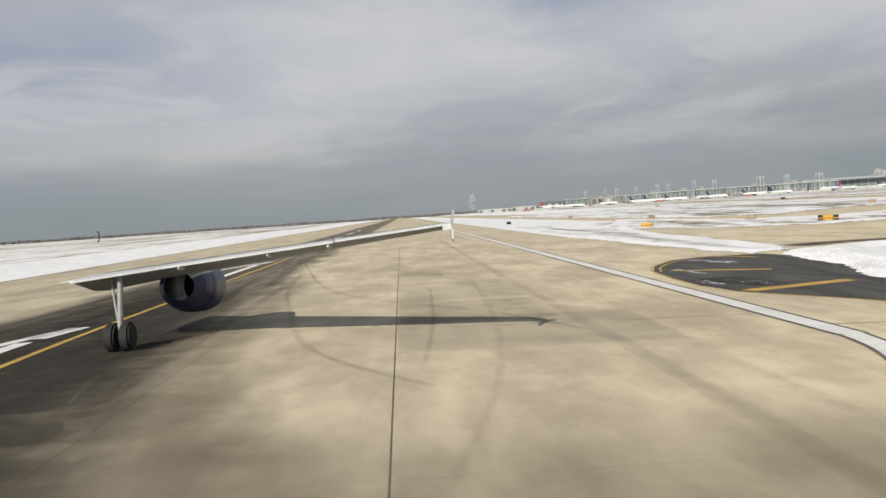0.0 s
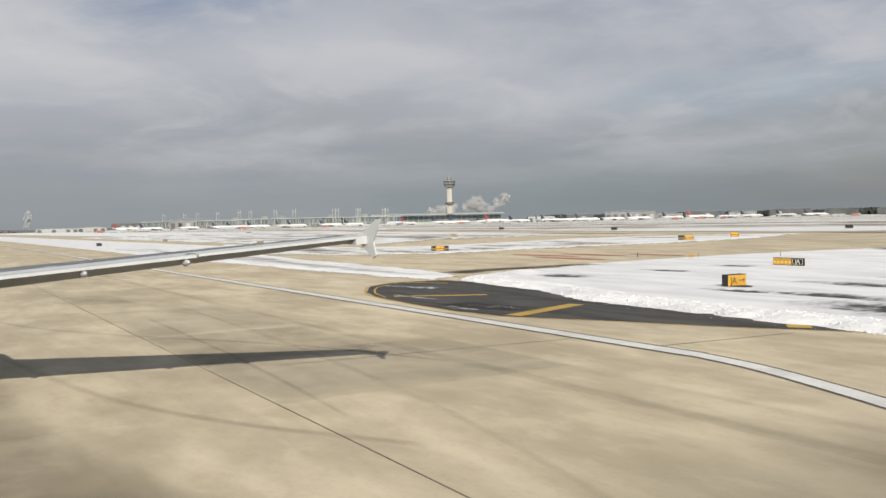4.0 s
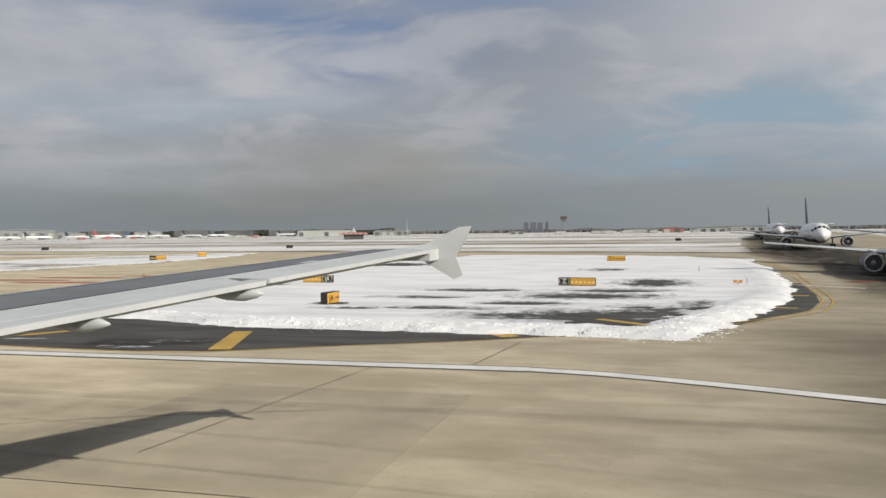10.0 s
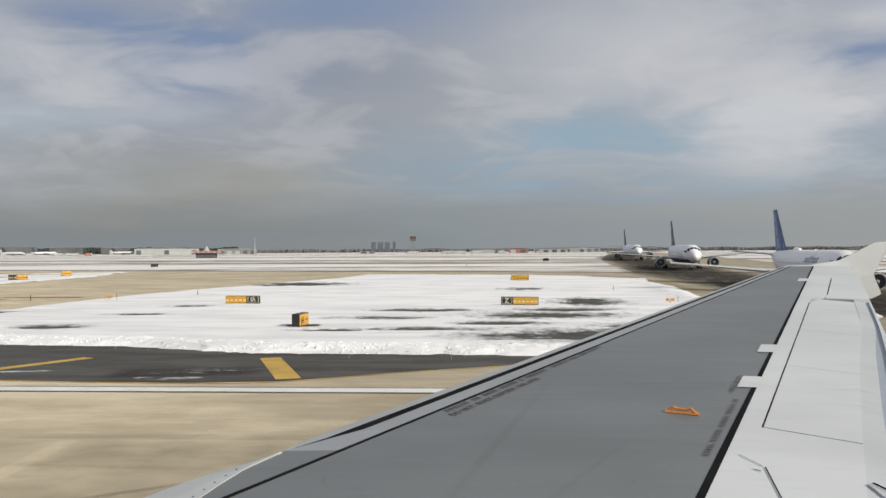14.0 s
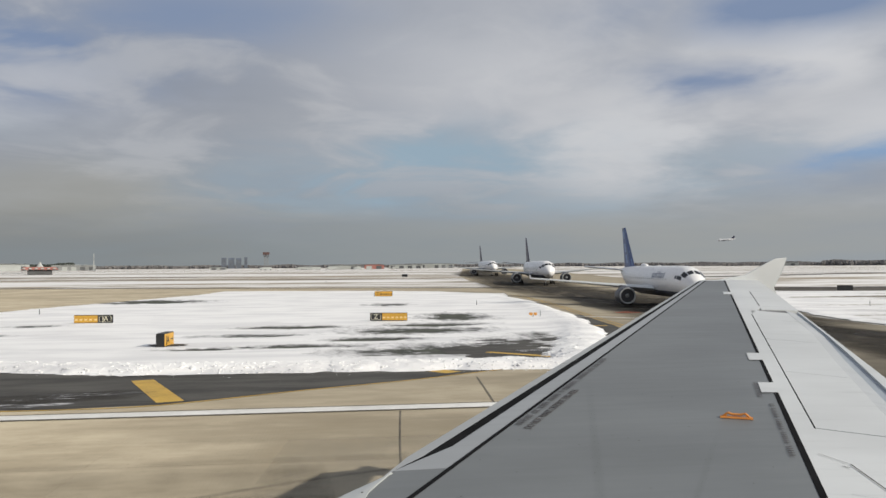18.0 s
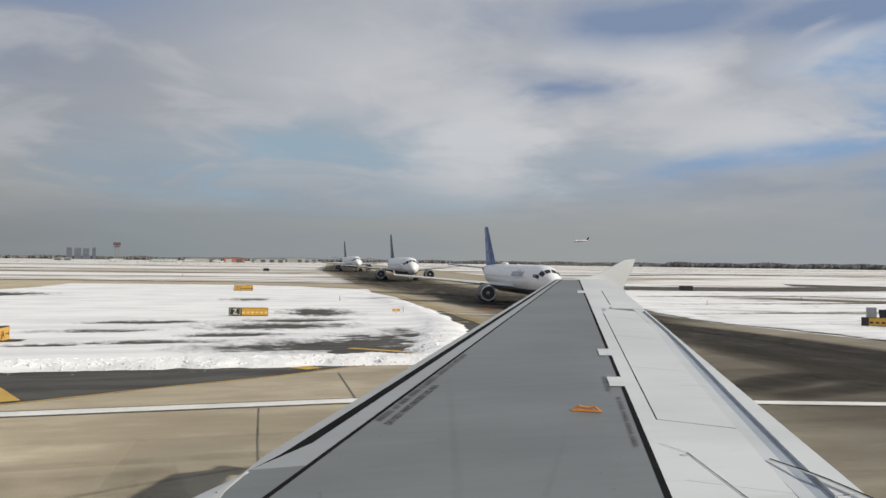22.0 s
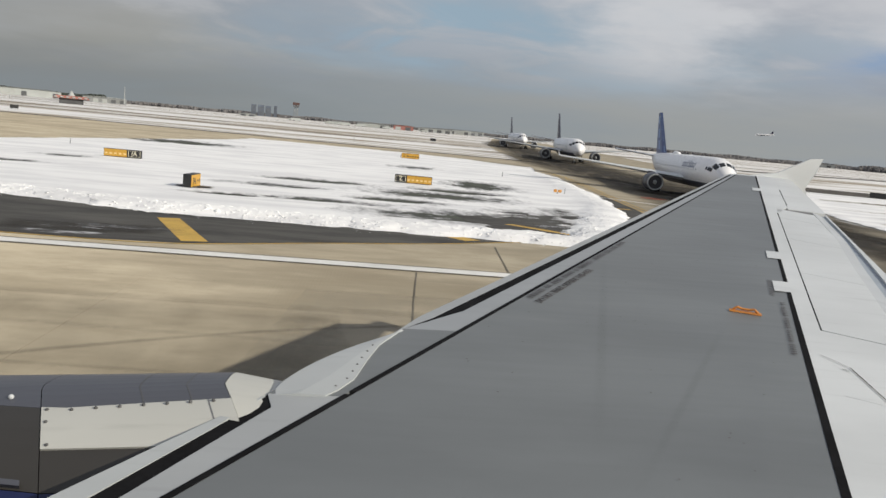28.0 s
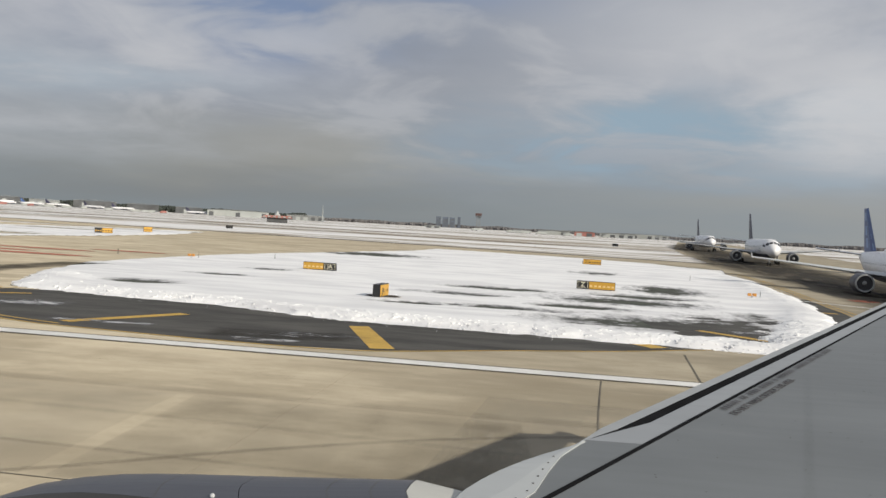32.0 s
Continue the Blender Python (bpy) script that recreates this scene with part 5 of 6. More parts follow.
def cabin_window():
    """The forward half of the dark rounded cabin window surround."""
    c = Vector((-2.002, -0.085, 4.60))
    m = Matrix.Translation(c) @ pose(0, 0, 0, 0, -10.5, 0)
    th = tagged(new("cabin_window"), "dark rounded cabin window surround", "window")
    th.matrix_world = m

    def ring(hw, hh, y, n=40, p=3.2):
        out = []
        for k in range(n):
            a = math.pi * (0.5 + k / (n - 1))
            ca, sa = math.cos(a), math.sin(a)
            out.append((hw * math.copysign(abs(ca) ** (2 / p), ca), y, hh * math.copysign(abs(sa) ** (2 / p), sa)))
        return out

    def tube(name, spec, mat, label):
        bm = bmesh.new()
        rows = [[bm.verts.new(p) for p in ring(*s)] for s in spec]
        for a, b in zip(rows, rows[1:] + rows[:1]):
            for i in range(39):
                bm.faces.new((a[i], a[i + 1], b[i + 1], b[i]))
        for i in (0, 39):
            bm.faces.new([row[i] for row in rows])
        bmesh.ops.recalc_face_normals(bm, faces=bm.faces)
        return part(name, bm, mat, th, label, smooth=True)

    tube("outer_seal", [(0.132, 0.18, 0.012), (0.1345, 0.1825, 0.004), (0.16, 0.21, 0.004), (0.16, 0.21, 0.014)], cabin_black, "black rubber window seal")
    tube("reveal", [(0.1347, 0.1827, 0.0035), (0.15, 0.198, -0.03), (0.20, 0.25, -0.03), (0.19, 0.24, 0.0035)], cabin_grey, "grey shaded window reveal")
    return th


cabin_window()


# ---- taxiway signs ----
def sign(x, y, turn, width, height, faces, label, depth=0.26, legs=2, lift=0.14, back=None):
    """A box sign on short legs; faces: (share of the width, panel, lettering or "bars", lettering colour)."""
    th = tagged(new("taxiway_sign"), label, "sign", "taxiway guidance signs")
    th.matrix_world = Matrix.Translation((x, y, ground_z(y))) @ pose(0, 0, 0, 0, 0, turn)
    bm = bmesh.new()
    box(bm, -width / 2, width / 2, -depth / 2, depth / 2, lift, lift + height, 0.025)
    part("housing", bm, back or sign_black, th, "black sign housing")
    for k in range(legs):
        lx = -width / 2 + width * (k + 0.5) / legs
        bm = bmesh.new()
        box(bm, lx - 0.04, lx + 0.04, -0.04, 0.04, 0.0, lift + 0.02)
        box(bm, lx - 0.12, lx + 0.12, -0.1, 0.1, 0.0, 0.03)
        part("leg", bm, grey_metal, th)
    at = -width / 2
    for share, mat, text, ink in faces:
        w = width * share
        bm = bmesh.new()
        box(bm, at + 0.035, at + w - 0.035, -depth / 2 - 0.012, -depth / 2 + 0.01, lift + 0.05, lift + height - 0.05)
        pan = part("panel", bm, mat, th)
        cx, cz = at + w / 2, lift + height / 2
        if text == "bars":
            n = max(3, int(w / 0.42))
            for k in range(n):
                bx = at + w * (k + 0.5) / n
                bm = bmesh.new()
                box(bm, bx - w / n * 0.3, bx + w / n * 0.3, -depth / 2 - 0.02, -depth / 2 - 0.008, cz - height * 0.20, cz + height * 0.02)
                part("lettering_bar", bm, ink, pan)
        elif text:
            lettering("lettering", text, height * 0.78, ink, pan, Matrix.Translation((cx, -depth / 2 - 0.018, cz)) @ pose(0, 0, 0, 90, 0, 0))
            if ink is sign_text:
                bm = bmesh.new()
                for x0, x1, z0, z1 in ((-0.42, 0.42, 0.34, 0.37), (-0.42, 0.42, -0.37, -0.34), (-0.42, -0.39, -0.34, 0.34), (0.39, 0.42, -0.34, 0.34)):
                    box(bm, cx + x0 * w, cx + x1 * w, -depth / 2 - 0.02, -depth / 2 - 0.008, cz + z0 * height, cz + z1 * height)
                part("border", bm, sign_text, pan)
        at += w
    return th


def arrow_on(th, x, z, depth, size):
    bm = bmesh.new()
    y0, y1 = -depth / 2 - 0.022, -depth / 2 - 0.008
    box(bm, x - size * 0.5, x + size * 0.35, y0, y1, z - size * 0.05, z + size * 0.05)
    for s in (1, -1):
        a, b, c = (x + size * 0.5, z), (x + size * 0.22, z + s * size * 0.26), (x + size * 0.14, z + s * size * 0.19)
        d = (x + size * 0.38, z)
        vs = [bm.verts.new((px, y0 - 0.001, pz)) for px, pz in (a, b, c, d)]
        bm.faces.new(vs)
    part("arrow", bm, sign_black, th)


sign(-28.9, 88.75, -3, 4.05, 0.86, [(0.62, sign_yellow, "bars", sign_dim), (0.38, sign_black, "JA", sign_text)], "yellow and black taxiway sign reading JA, on snow", legs=4)
sign(2.8, 86.0, -8, 4.1, 0.86, [(0.32, sign_black, "Z", sign_text), (0.68, sign_yellow, "bars", sign_dim)], "black and yellow taxiway sign reading Z, on snow", legs=4)
s = sign(-15.2, 60.0, 84, 2.1, 0.98, [(1.0, sign_yellow, "", None)], "yellow taxiway sign with an arrow, tilted on snow", depth=0.62, lift=0.10)
lettering("lettering", "JA", 0.76, sign_black, s, Matrix.Translation((-0.4, -0.335, 0.57)) @ pose(0, 0, 0, 90, 0, 0))
arrow_on(s, 0.58, 0.58, 0.62, 0.62)
sheet("bare_ring", [(-15.0 + 1.5 * math.cos(k), 60.1 + 0.9 * math.sin(k)) for k in (0, 0.8, 1.6, 2.4, 3.1, 3.9, 4.7, 5.5)], 0.17, worn_asphalt, s).parent = None
bpy.data.objects["bare_ring"]["kind"] = "structure"
tagged(bpy.data.objects["bare_ring"], "dark ring on the snow round the sign", "ground")
sign(4.9, 139, -6, 3.1, 0.9, [(0.32, sign_yellow, "Z", sign_black), (0.68, sign_yellow, "bars", sign_black)], "small yellow direction sign far on the snow", legs=3)
sign(-141.5, 68.5, 60, 2.6, 0.95, [(1.0, sign_yellow, "bars", sign_black)], "yellow direction sign beside the runway")
sign(-144, 93.5, 40, 2.6, 1.0, [(1.0, sign_tan, "", None)], "weathered tan back of a taxiway sign", back=sign_tan)
sign(-110, 93, 50, 3.6, 1.0, [(0.25, sign_black, "bars", sign_yellow), (0.5, sign_yellow, "bars", sign_black), (0.25, sign_black, "bars", sign_yellow)], "black and yellow taxiway sign on the snow", legs=3)
sign(-92.5, 148, 40, 3.4, 1.0, [(0.4, sign_black, "bars", sign_yellow), (0.6, sign_yellow, "bars", sign_black)], "black and yellow taxiway sign across the taxiway", legs=3)
sign(-92.2, 165, 40, 1.9, 1.1, [(1.0, sign_yellow, "bars", sign_black)], "squarish yellow taxiway sign on the snow")
for x, y, w, m in ((-190, 225, 2.3, 0), (-288, 246, 2.5, 0), (-101, 230, 2.1, 0), (-416, 237, 3.0, 0), (-220, 95, 2.6, 1), (-198, 156, 2.4, 1), (20.6, 294, 2.2, 0), (95, 142, 2.8, 0), (193, 175, 4.0, 0), (-268, 54.5, 2.4, 0), (-330, 92, 2.8, 1), (-500, 190, 4, 1)):
    sign(x, y, 30 if x < -100 else -25, w, 1.0, [(1.0, sign_tan if m else sign_black, "", None)], "weathered tan taxiway sign far on the snow" if m else "small dark taxiway sign far on the snow", back=sign_tan if m else sign_black)
s = sign(61.9, 61.2, -38, 3.1, 0.86, [(0.2, sign_black, "", None), (0.5, sign_yellow, "bars", sign_black), (0.3, sign_black, "Z", sign_text)], "yellow and black taxiway sign beside grey cabinet", legs=3)


def cabinet(x, y):
    th = tagged(new("electrical_cabinet"), "grey metal electrical cabinets with a sloped panel", "cabinet")
    th.matrix_world = Matrix.Translation((x, y, ground_z(y))) @ pose(0, 0, 0, 0, 0, -38)
    part("cabinet_body", box(bmesh.new(), -0.45, 0.45, -0.3, 0.3, 0, 1.9, 0.03), grey_metal, th)
    bm = bmesh.new()
    rings = [[(0.7, -0.35, 0.9), (0.7, 0.35, 1.7), (0.7, 0.38, 1.62), (0.7, -0.33, 0.82)], [(2.0, -0.35, 0.9), (2.0, 0.35, 1.7), (2.0, 0.38, 1.62), (2.0, -0.33, 0.82)]]
    part("solar_panel", loft(bm, rings), dark_glass, th, "dark sloped solar panel")
    bm = bmesh.new()
    for px in (0.9, 1.8):
        rod(bm, (px, 0, 0), (px, 0, 1.25), 0.04)
    part("panel_post", bm, grey_metal, th)


cabinet(63.4, 63.6)


def edge_light(x, y, lamp):
    th = tagged(new("taxiway_light"), "small orange marker light on a low stand", "light", "orange taxiway lights")
    th.location = (x, y, ground_z(y))
    part("stand", rod(bmesh.new(), (0, 0, 0), (0, 0, 0.35), 0.05), grey_metal, th)
    bm = bmesh.new()
    for d in (-0.26, 0.26):
        box(bm, d - 0.2, d + 0.2, -0.12, 0.12, 0.3, 0.62, 0.05)
    part("lamp_head", bm, lamp, th, "orange twin lamp housing")
    part("mast", rod(bmesh.new(), (0.9, 0.2, 0), (0.9, 0.2, 0.8), 0.025), tyre_black, th)


edge_light(-48, 95.2, lamp_orange), edge_light(19.6, 88.5, lamp_orange)
for x, y in ((-40, 104), (17, 112), (-7, 223), (3.3, 140), (-58, 95), (80, 140), (96, 110), (70, 100)):
    th = tagged(new("marker_post"), "thin dark marker post in the snow", "post", "marker posts")
    th.location = (x, y, ground_z(y))
    part("post", rod(bmesh.new(), (0, 0, 0), (0, 0, 0.75), 0.05, 0.03), sign_black, th)
    part("post_foot", box(bmesh.new(), -0.12, 0.12, -0.12, 0.12, 0, 0.04), grey_metal, th)


# ---- airliners ----
def airliner(m, scale, fin_mat, label, patches=False, gear=True, mark=False):
    """A twin-jet: nose at the origin, tail towards +y."""
    th = tagged(new("airliner"), label, "airplane", "airliners in line")
    th.matrix_world = m @ Matrix.Scale(scale, 4)
    R, cz = 1.98, 3.55
    prof = [(0.0, 0.08, -0.5), (0.1, 0.36, -0.49), (0.35, 0.7, -0.45), (0.8, 1.05, -0.37), (1.5, 1.4, -0.25), (2.3, 1.68, -0.14), (3.2, 1.86, -0.06), (4.4, 1.96, 0), (6.0, R, 0), (14, R, 0), (24, R, 0), (27, 1.88, 0.1), (30, 1.5, 0.42), (33, 1.0, 0.85), (35.5, 0.55, 1.15), (37.3, 0.18, 1.35)]
    bm = bmesh.new()
    loft(bm, [[(r * math.sin(a), y, cz + up + r * 1.03 * math.cos(a)) for a in [k * math.tau / 32 for k in range(32)]] for y, r, up in prof])
    for f in bm.faces:
        c = f.calc_center_median()
        # belly colour: dark paint, with underside shade put into it as well
        f.material_index = 1 if c.z < cz - 1.05 and 1.5 < c.y < 30 else 0
    part("fuselage", bm, (plane_white, plane_belly), th, "white fuselage, dark belly with shade in its colour", smooth=True)

    def skin(y, a, out=0.012):
        r = float(np.interp(y, [p[0] for p in prof], [p[1] for p in prof])) + out
        up = float(np.interp(y, [p[0] for p in prof], [p[2] for p in prof]))
        return (r * math.sin(a), y, cz + up + r * 1.03 * math.cos(a))

    def patch(name, y0, y1, a0, a1, mat, label="", n=4):
        bm = bmesh.new()
        g = [[bm.verts.new(skin(y0 + (y1 - y0) * i / n, radians(a0 + (a1 - a0) * k / n))) for k in range(n + 1)] for i in range(n + 1)]
        for i in range(n):
            for k in range(n):
                bm.faces.new((g[i][k], g[i + 1][k], g[i + 1][k + 1], g[i][k + 1]))
        return part(name, bm, mat, th, label)

    for s in (1, -1):
        for y0, y1, a0, a1 in ((1.35, 2.05, 3, 29), (1.45, 2.35, 33, 56), (2.0, 2.95, 59, 74), (3.05, 3.5, 62, 74)):
            patch("cockpit_window", y0, y1, s * a0, s * a1, dark_glass)
        for k in range(22):
            y = 6.5 + k * 1.02
            patch("cabin_pane", y, y + 0.2, s * 78, s * 84, dark_glass, n=1)
        for y in (5.0, 28.2):
            patch("door_outline", y, y + 0.8, s * 70, s * 108, plane_belly if not patches else plane_white, n=2)
    if mark:
        for k, (y, h) in enumerate(((7.6, 9), (8.4, 7), (9.1, 8), (9.9, 12), (10.8, 11), (11.6, 7), (12.4, 7))):
            for s in (1, -1):
                patch("livery_shape", y, y + 0.34, s * (74 - h * 2.2), s * 76, livery_grey, n=2)
                patch("livery_shape", y + 0.34, y + 0.62, s * 58, s * 63, livery_grey, n=1)
                patch("livery_shape", y + 0.34, y + 0.62, s * 71, s * 76, livery_grey, n=1)
    # wings
    for s in (1, -1):
        bm = bmesh.new()
        rings = []
        for f in (0, 0.15, 0.36, 0.7, 1.0):
            x = 1.6 + f * 15.4
            le, ch = 12.0 + f * 8.1, (6.6 - f * 7.8 if f < 0.36 else 3.8 - (f - 0.36) * 3.5)
            z, th_ = 2.55 + f * 1.35, ch * 0.12
            rings.append([(s * x, le + ch * a, z + th_ * b) for a, b in ((0, 0), (0.1, 0.4), (0.35, 0.55), (0.7, 0.3), (1, 0), (0.7, -0.2), (0.35, -0.45), (0.1, -0.35))])
        part("wing", loft(bm, rings), wing_light if not patches else wing_white, th, "pale grey wing")
        bm = bmesh.new()
        loft(bm, [[(s * 17.0, 20.1, 3.9), (s * 17.05, 21.5, 3.9), (s * 17.05, 21.5, 3.85), (s * 17.0, 20.1, 3.85)], [(s * 17.1, 21.2, 4.55), (s * 17.12, 21.7, 4.55), (s * 17.12, 21.7, 4.5), (s * 17.1, 21.2, 4.5)]])
        part("tip_fence", bm, plane_white, th)
        bm = bmesh.new()
        loft(bm, [[(s * (0.5 + f * 5.7), 32.3 + f * 3.6 + c * (1 - f * 0.6), 4.9 + f * 0.6 + t) for c, t in ((0, 0), (1.2, 0.15), (3.4, 0), (1.2, -0.12))] for f in (0, 0.5, 1.0)])
        part("tailplane", bm, plane_white, th)
        # engine
        ex, ey, ez = s * 5.75, 10.3, 1.72
        bm = bmesh.new()
        loft(bm, [[(ex + r * math.sin(a), ey + d, ez + r * math.cos(a)) for a in [k * math.tau / 24 for k in range(24)]] for d, r in ((0.12, 0.90), (0.0, 0.98), (0.1, 1.07), (0.9, 1.18), (2.2, 1.17), (3.4, 0.95), (4.4, 0.62))], False)
        nac = part("nacelle", bm, cowl_blue, th, "rounded engine nacelle", smooth=True)
        bm = bmesh.new()
        bmesh.ops.create_circle(bm, cap_ends=True, segments=24, radius=0.93, matrix=Matrix.Translation((ex, ey + 0.30, ez)) @ pose(0, 0, 0, 90, 0, 0))
        part("fan", bm, engine_dark, nac, "dark engine fan")
        bm = bmesh.new()
        bmesh.ops.create_cone(bm, cap_ends=True, segments=16, radius1=0.3, radius2=0.03, depth=0.35, matrix=Matrix.Translation((ex, ey + 0.16, ez)) @ pose(0, 0, 0, 90, 0, 0))
        part("spinner", bm, grey_metal, nac, "grey fan spinner")
        bm = bmesh.new()
        rings = [[(ex + 0.87 * math.sin(a), ey + 0.1, ez + 0.87 * math.cos(a)) for a in [k * math.tau / 24 for k in range(24)]], [(ex + 1.0 * math.sin(a), ey - 0.03, ez + 1.0 * math.cos(a)) for a in [k * math.tau / 24 for k in range(24)]], [(ex + 1.09 * math.sin(a), ey + 0.16, ez + 1.09 * math.cos(a)) for a in [k * math.tau / 24 for k in range(24)]]]
        part("inlet_lip", loft(bm, rings, False), grey_metal, nac, "bare metal inlet lip", smooth=True)
        bm = bmesh.new()
        loft(bm, [[(ex - 0.14, ey + 1.0, ez + 1.0), (ex + 0.14, ey + 1.0, ez + 1.0), (ex + 0.14, ey + 1.6, ez + 1.3), (ex - 0.14, ey + 1.6, ez + 1.3)], [(ex - 0.14, ey + 4.2, ez + 0.6), (ex + 0.14, ey + 4.2, ez + 0.6), (ex + 0.14, ey + 5.0, ez + 1.3), (ex - 0.14, ey + 5.0, ez + 1.3)]])
        part("pylon", bm, plane_belly, th)
        part("gear_leg", rod(bmesh.new(), (s * 3.79, 18.0, 0.5), (s * 3.7, 17.7, 2.6), 0.13), grey_metal, th)
        for d in (-0.32, 0.32):
            bm = rod(bmesh.new(), (s * 3.79 + d - 0.2, 18.0, 0.58), (s * 3.79 + d + 0.2, 18.0, 0.58), 0.58, seg=24)
            part("wheel", bm, tyre_black, th, "black tyre")
    part("gear_leg", rod(rod(bmesh.new(), (0, 5.1, 0.4), (0, 5.0, 2.2), 0.1), (0, 5.1, 0.9), (0, 6.3, 2.0), 0.05), grey_metal, th)
    for d in (-0.25, 0.25):
        part("wheel", rod(bmesh.new(), (d - 0.11, 5.1, 0.4), (d + 0.11, 5.1, 0.4), 0.4, seg=20), tyre_black, th, "black tyre")
    for s in (-1, 1):
        bm = bmesh.new()
        bmesh.ops.create_uvsphere(bm, u_segments=10, v_segments=6, radius=0.09, matrix=Matrix.Translation((s * 0.2, 4.95, 1.3)))
        part("taxi_light", bm, sign_text, th, "pale taxi light")
    # fin
    bm = bmesh.new()
    loft(bm, [[(t * (1 - f * 0.5), 28.6 + f * 5.6 + c * (6.4 - f * 4.1), 5.35 + f * 6.35) for c, t in ((0, 0), (0.3, 0.26), (1, 0), (0.3, -0.26))] for f in (0, 0.35, 0.7, 1.0)])
    fin = part("fin", bm, fin_mat, th, "coloured tail fin")
    if patches:
        for f0, f1, c0, c1 in ((0.05, 0.2, 0.1, 0.35), (0.1, 0.32, 0.5, 0.75), (0.3, 0.42, 0.15, 0.4), (0.38, 0.6, 0.55, 0.8), (0.55, 0.7, 0.2, 0.45), (0.72, 0.9, 0.5, 0.8), (0.8, 0.95, 0.2, 0.4)):
            for s in (1, -1):
                bm = bmesh.new()
                pts = []
                for f, c in ((f0, c0), (f0, c1), (f1, c1), (f1, c0)):
                    t = 0.26 * (1 - f * 0.5) * (c / 0.3 if c < 0.3 else (1 - c) / 0.7)
                    pts.append(bm.verts.new((s * (t + 0.012), 28.6 + f * 5.6 + c * (6.4 - f * 4.1), 5.35 + f * 6.35)))
                bm.faces.new(pts)
                part("fin_panel", bm, tail_light, fin, "lighter blue square")
        bm = bmesh.new()
        loft(bm, [[(w * math.sin(a), 22 + d, 5.55 + w * 0.8 * math.cos(a)) for a in [k * math.tau / 12 for k in range(12)]] for d, w in ((0, 0.05), (0.5, 0.4), (1.6, 0.5), (2.4, 0.3), (3.0, 0.05))])
        part("antenna_dome", bm, plane_white, th, "white antenna dome on the roof", smooth=True)
    return th


def parked(nx, ny, tx, ty):
    return Matrix.Translation((nx, ny, ground_z(ny))) @ pose(0, 0, 0, 0, 0, math.degrees(math.atan2(-(tx - nx), ty - ny)))


plane_a = airliner(parked(41.1, 91.3, 45.2, 128), 1.05, tail_blue, "white airliner with blue patterned tail on taxiway", True, mark=True)
plane_b = airliner(parked(45.6, 178.5, 49.4, 221), 1.08, tail_dark, "white airliner with dark tail, waiting behind another")
plane_c = copy_thing(plane_b, parked(54.7, 294, 56.0, 333))
tagged(plane_c, "white airliner with dark tail, last in line")
flying = airliner(Matrix.Translation((578, 1162, 40)) @ pose(0, 0, 0, 2, 0, -115), 0.7, tail_dark, "white airliner in the air beyond the field")
for o in list(flying.children_recursive):
    if o.name.split(".")[0] in ("gear_leg", "wheel"):
        bpy.data.objects.remove(o)


# ---- far side of the field ----
def far_spot(bearing, dist):
    """A place that far from the aircraft, bearing degrees to the left of +y."""
    return -2.06 - dist * math.sin(radians(bearing)), -0.2 + dist * math.cos(radians(bearing))


def upright(name, bearing, dist, label, category, group="", turn=None):
    x, y = far_spot(bearing, dist)
    th = tagged(new(name), label, category, group)
    th.matrix_world = Matrix.Translation((x, y, ground_z(y) - 0.1)) @ pose(0, 0, 0, 0, 0, bearing if turn is None else turn)
    return th


def build_tower():
    th = upright("control_tower", 55.5, 1712, "tall cream airport control tower with dark cab", "control tower")
    def ring(spec, mat, name, label="", seg=24):
        bm = bmesh.new()
        loft(bm, [[(0.72 * r * math.sin(a), 0.72 * r * math.cos(a), 1.06 * z) for a in [k * math.tau / seg for k in range(seg)]] for z, r in spec])
        return part(name, bm, mat, th, label)
    ring([(0, 22), (10, 22), (11, 19), (18, 14), (19, 10)], building_white, "base_hall", "white base hall")
    ring([(18, 8), (75, 7)], tower_cream, "shaft", "cream concrete shaft", 4)
    ring([(40, 10), (41, 15.5), (44, 15.5), (45, 10)], building_dark, "mid_gallery", "dark round gallery")
    ring([(75, 8), (77, 15), (79, 16)], building_grey, "cab_floor")
    ring([(79, 16), (83, 18)], building_dark, "lower_glazing", "dark lower glazing")
    ring([(83, 19), (85, 19)], building_grey, "cab_deck")
    ring([(85, 16.5), (88.5, 18)], building_dark, "cab_glazing", "dark cab glazing")
    ring([(88.5, 18.6), (90, 17.8), (91, 9)], building_grey, "cab_roof")
    ring([(91, 6), (94, 7.5), (96.5, 6.5), (97.5, 2)], building_grey, "top_cab", "small round top cab")
    ring([(97.5, 0.6), (104, 0.2)], grey_metal, "mast")


def block(th, name, x0, x1, y0, y1, z0, z1, mat, label=""):
    return part(name, box(bmesh.new(), x0, x1, y0, y1, z0, z1), mat, th, label)


def terminal_hall():
    th = upright("terminal_building", 56.4, 1640, "long glazed terminal with a thin pale roof", "building")
    block(th, "base", -135, 135, 0, 60, 0, 5, building_white)
    block(th, "glazing", -134, 134, 4, 58, 5, 18, terminal_glass, "dark green-grey glazing")
    bm = bmesh.new()
    loft(bm, [[(x, y, 21 + 3.0 * math.sin(math.pi * (y + 14) / 90)) for y in (-14, 10, 40, 70)] + [(x, y, 20 + 3.0 * math.sin(math.pi * (y + 14) / 90)) for y in (70, 40, 10, -14)] for x in (-140, 140)])
    part("roof", bm, building_white, th, "thin overhanging pale roof")
    for k in range(24):
        block(th, "mullion", -132 + k * 11.4, -131.2 + k * 11.4, 3.4, 4.0, 5, 19.5, building_white)
    for z in (9, 13.5):
        block(th, "floor_band", -134, 134, 3.3, 3.9, z, z + 0.9, building_grey)


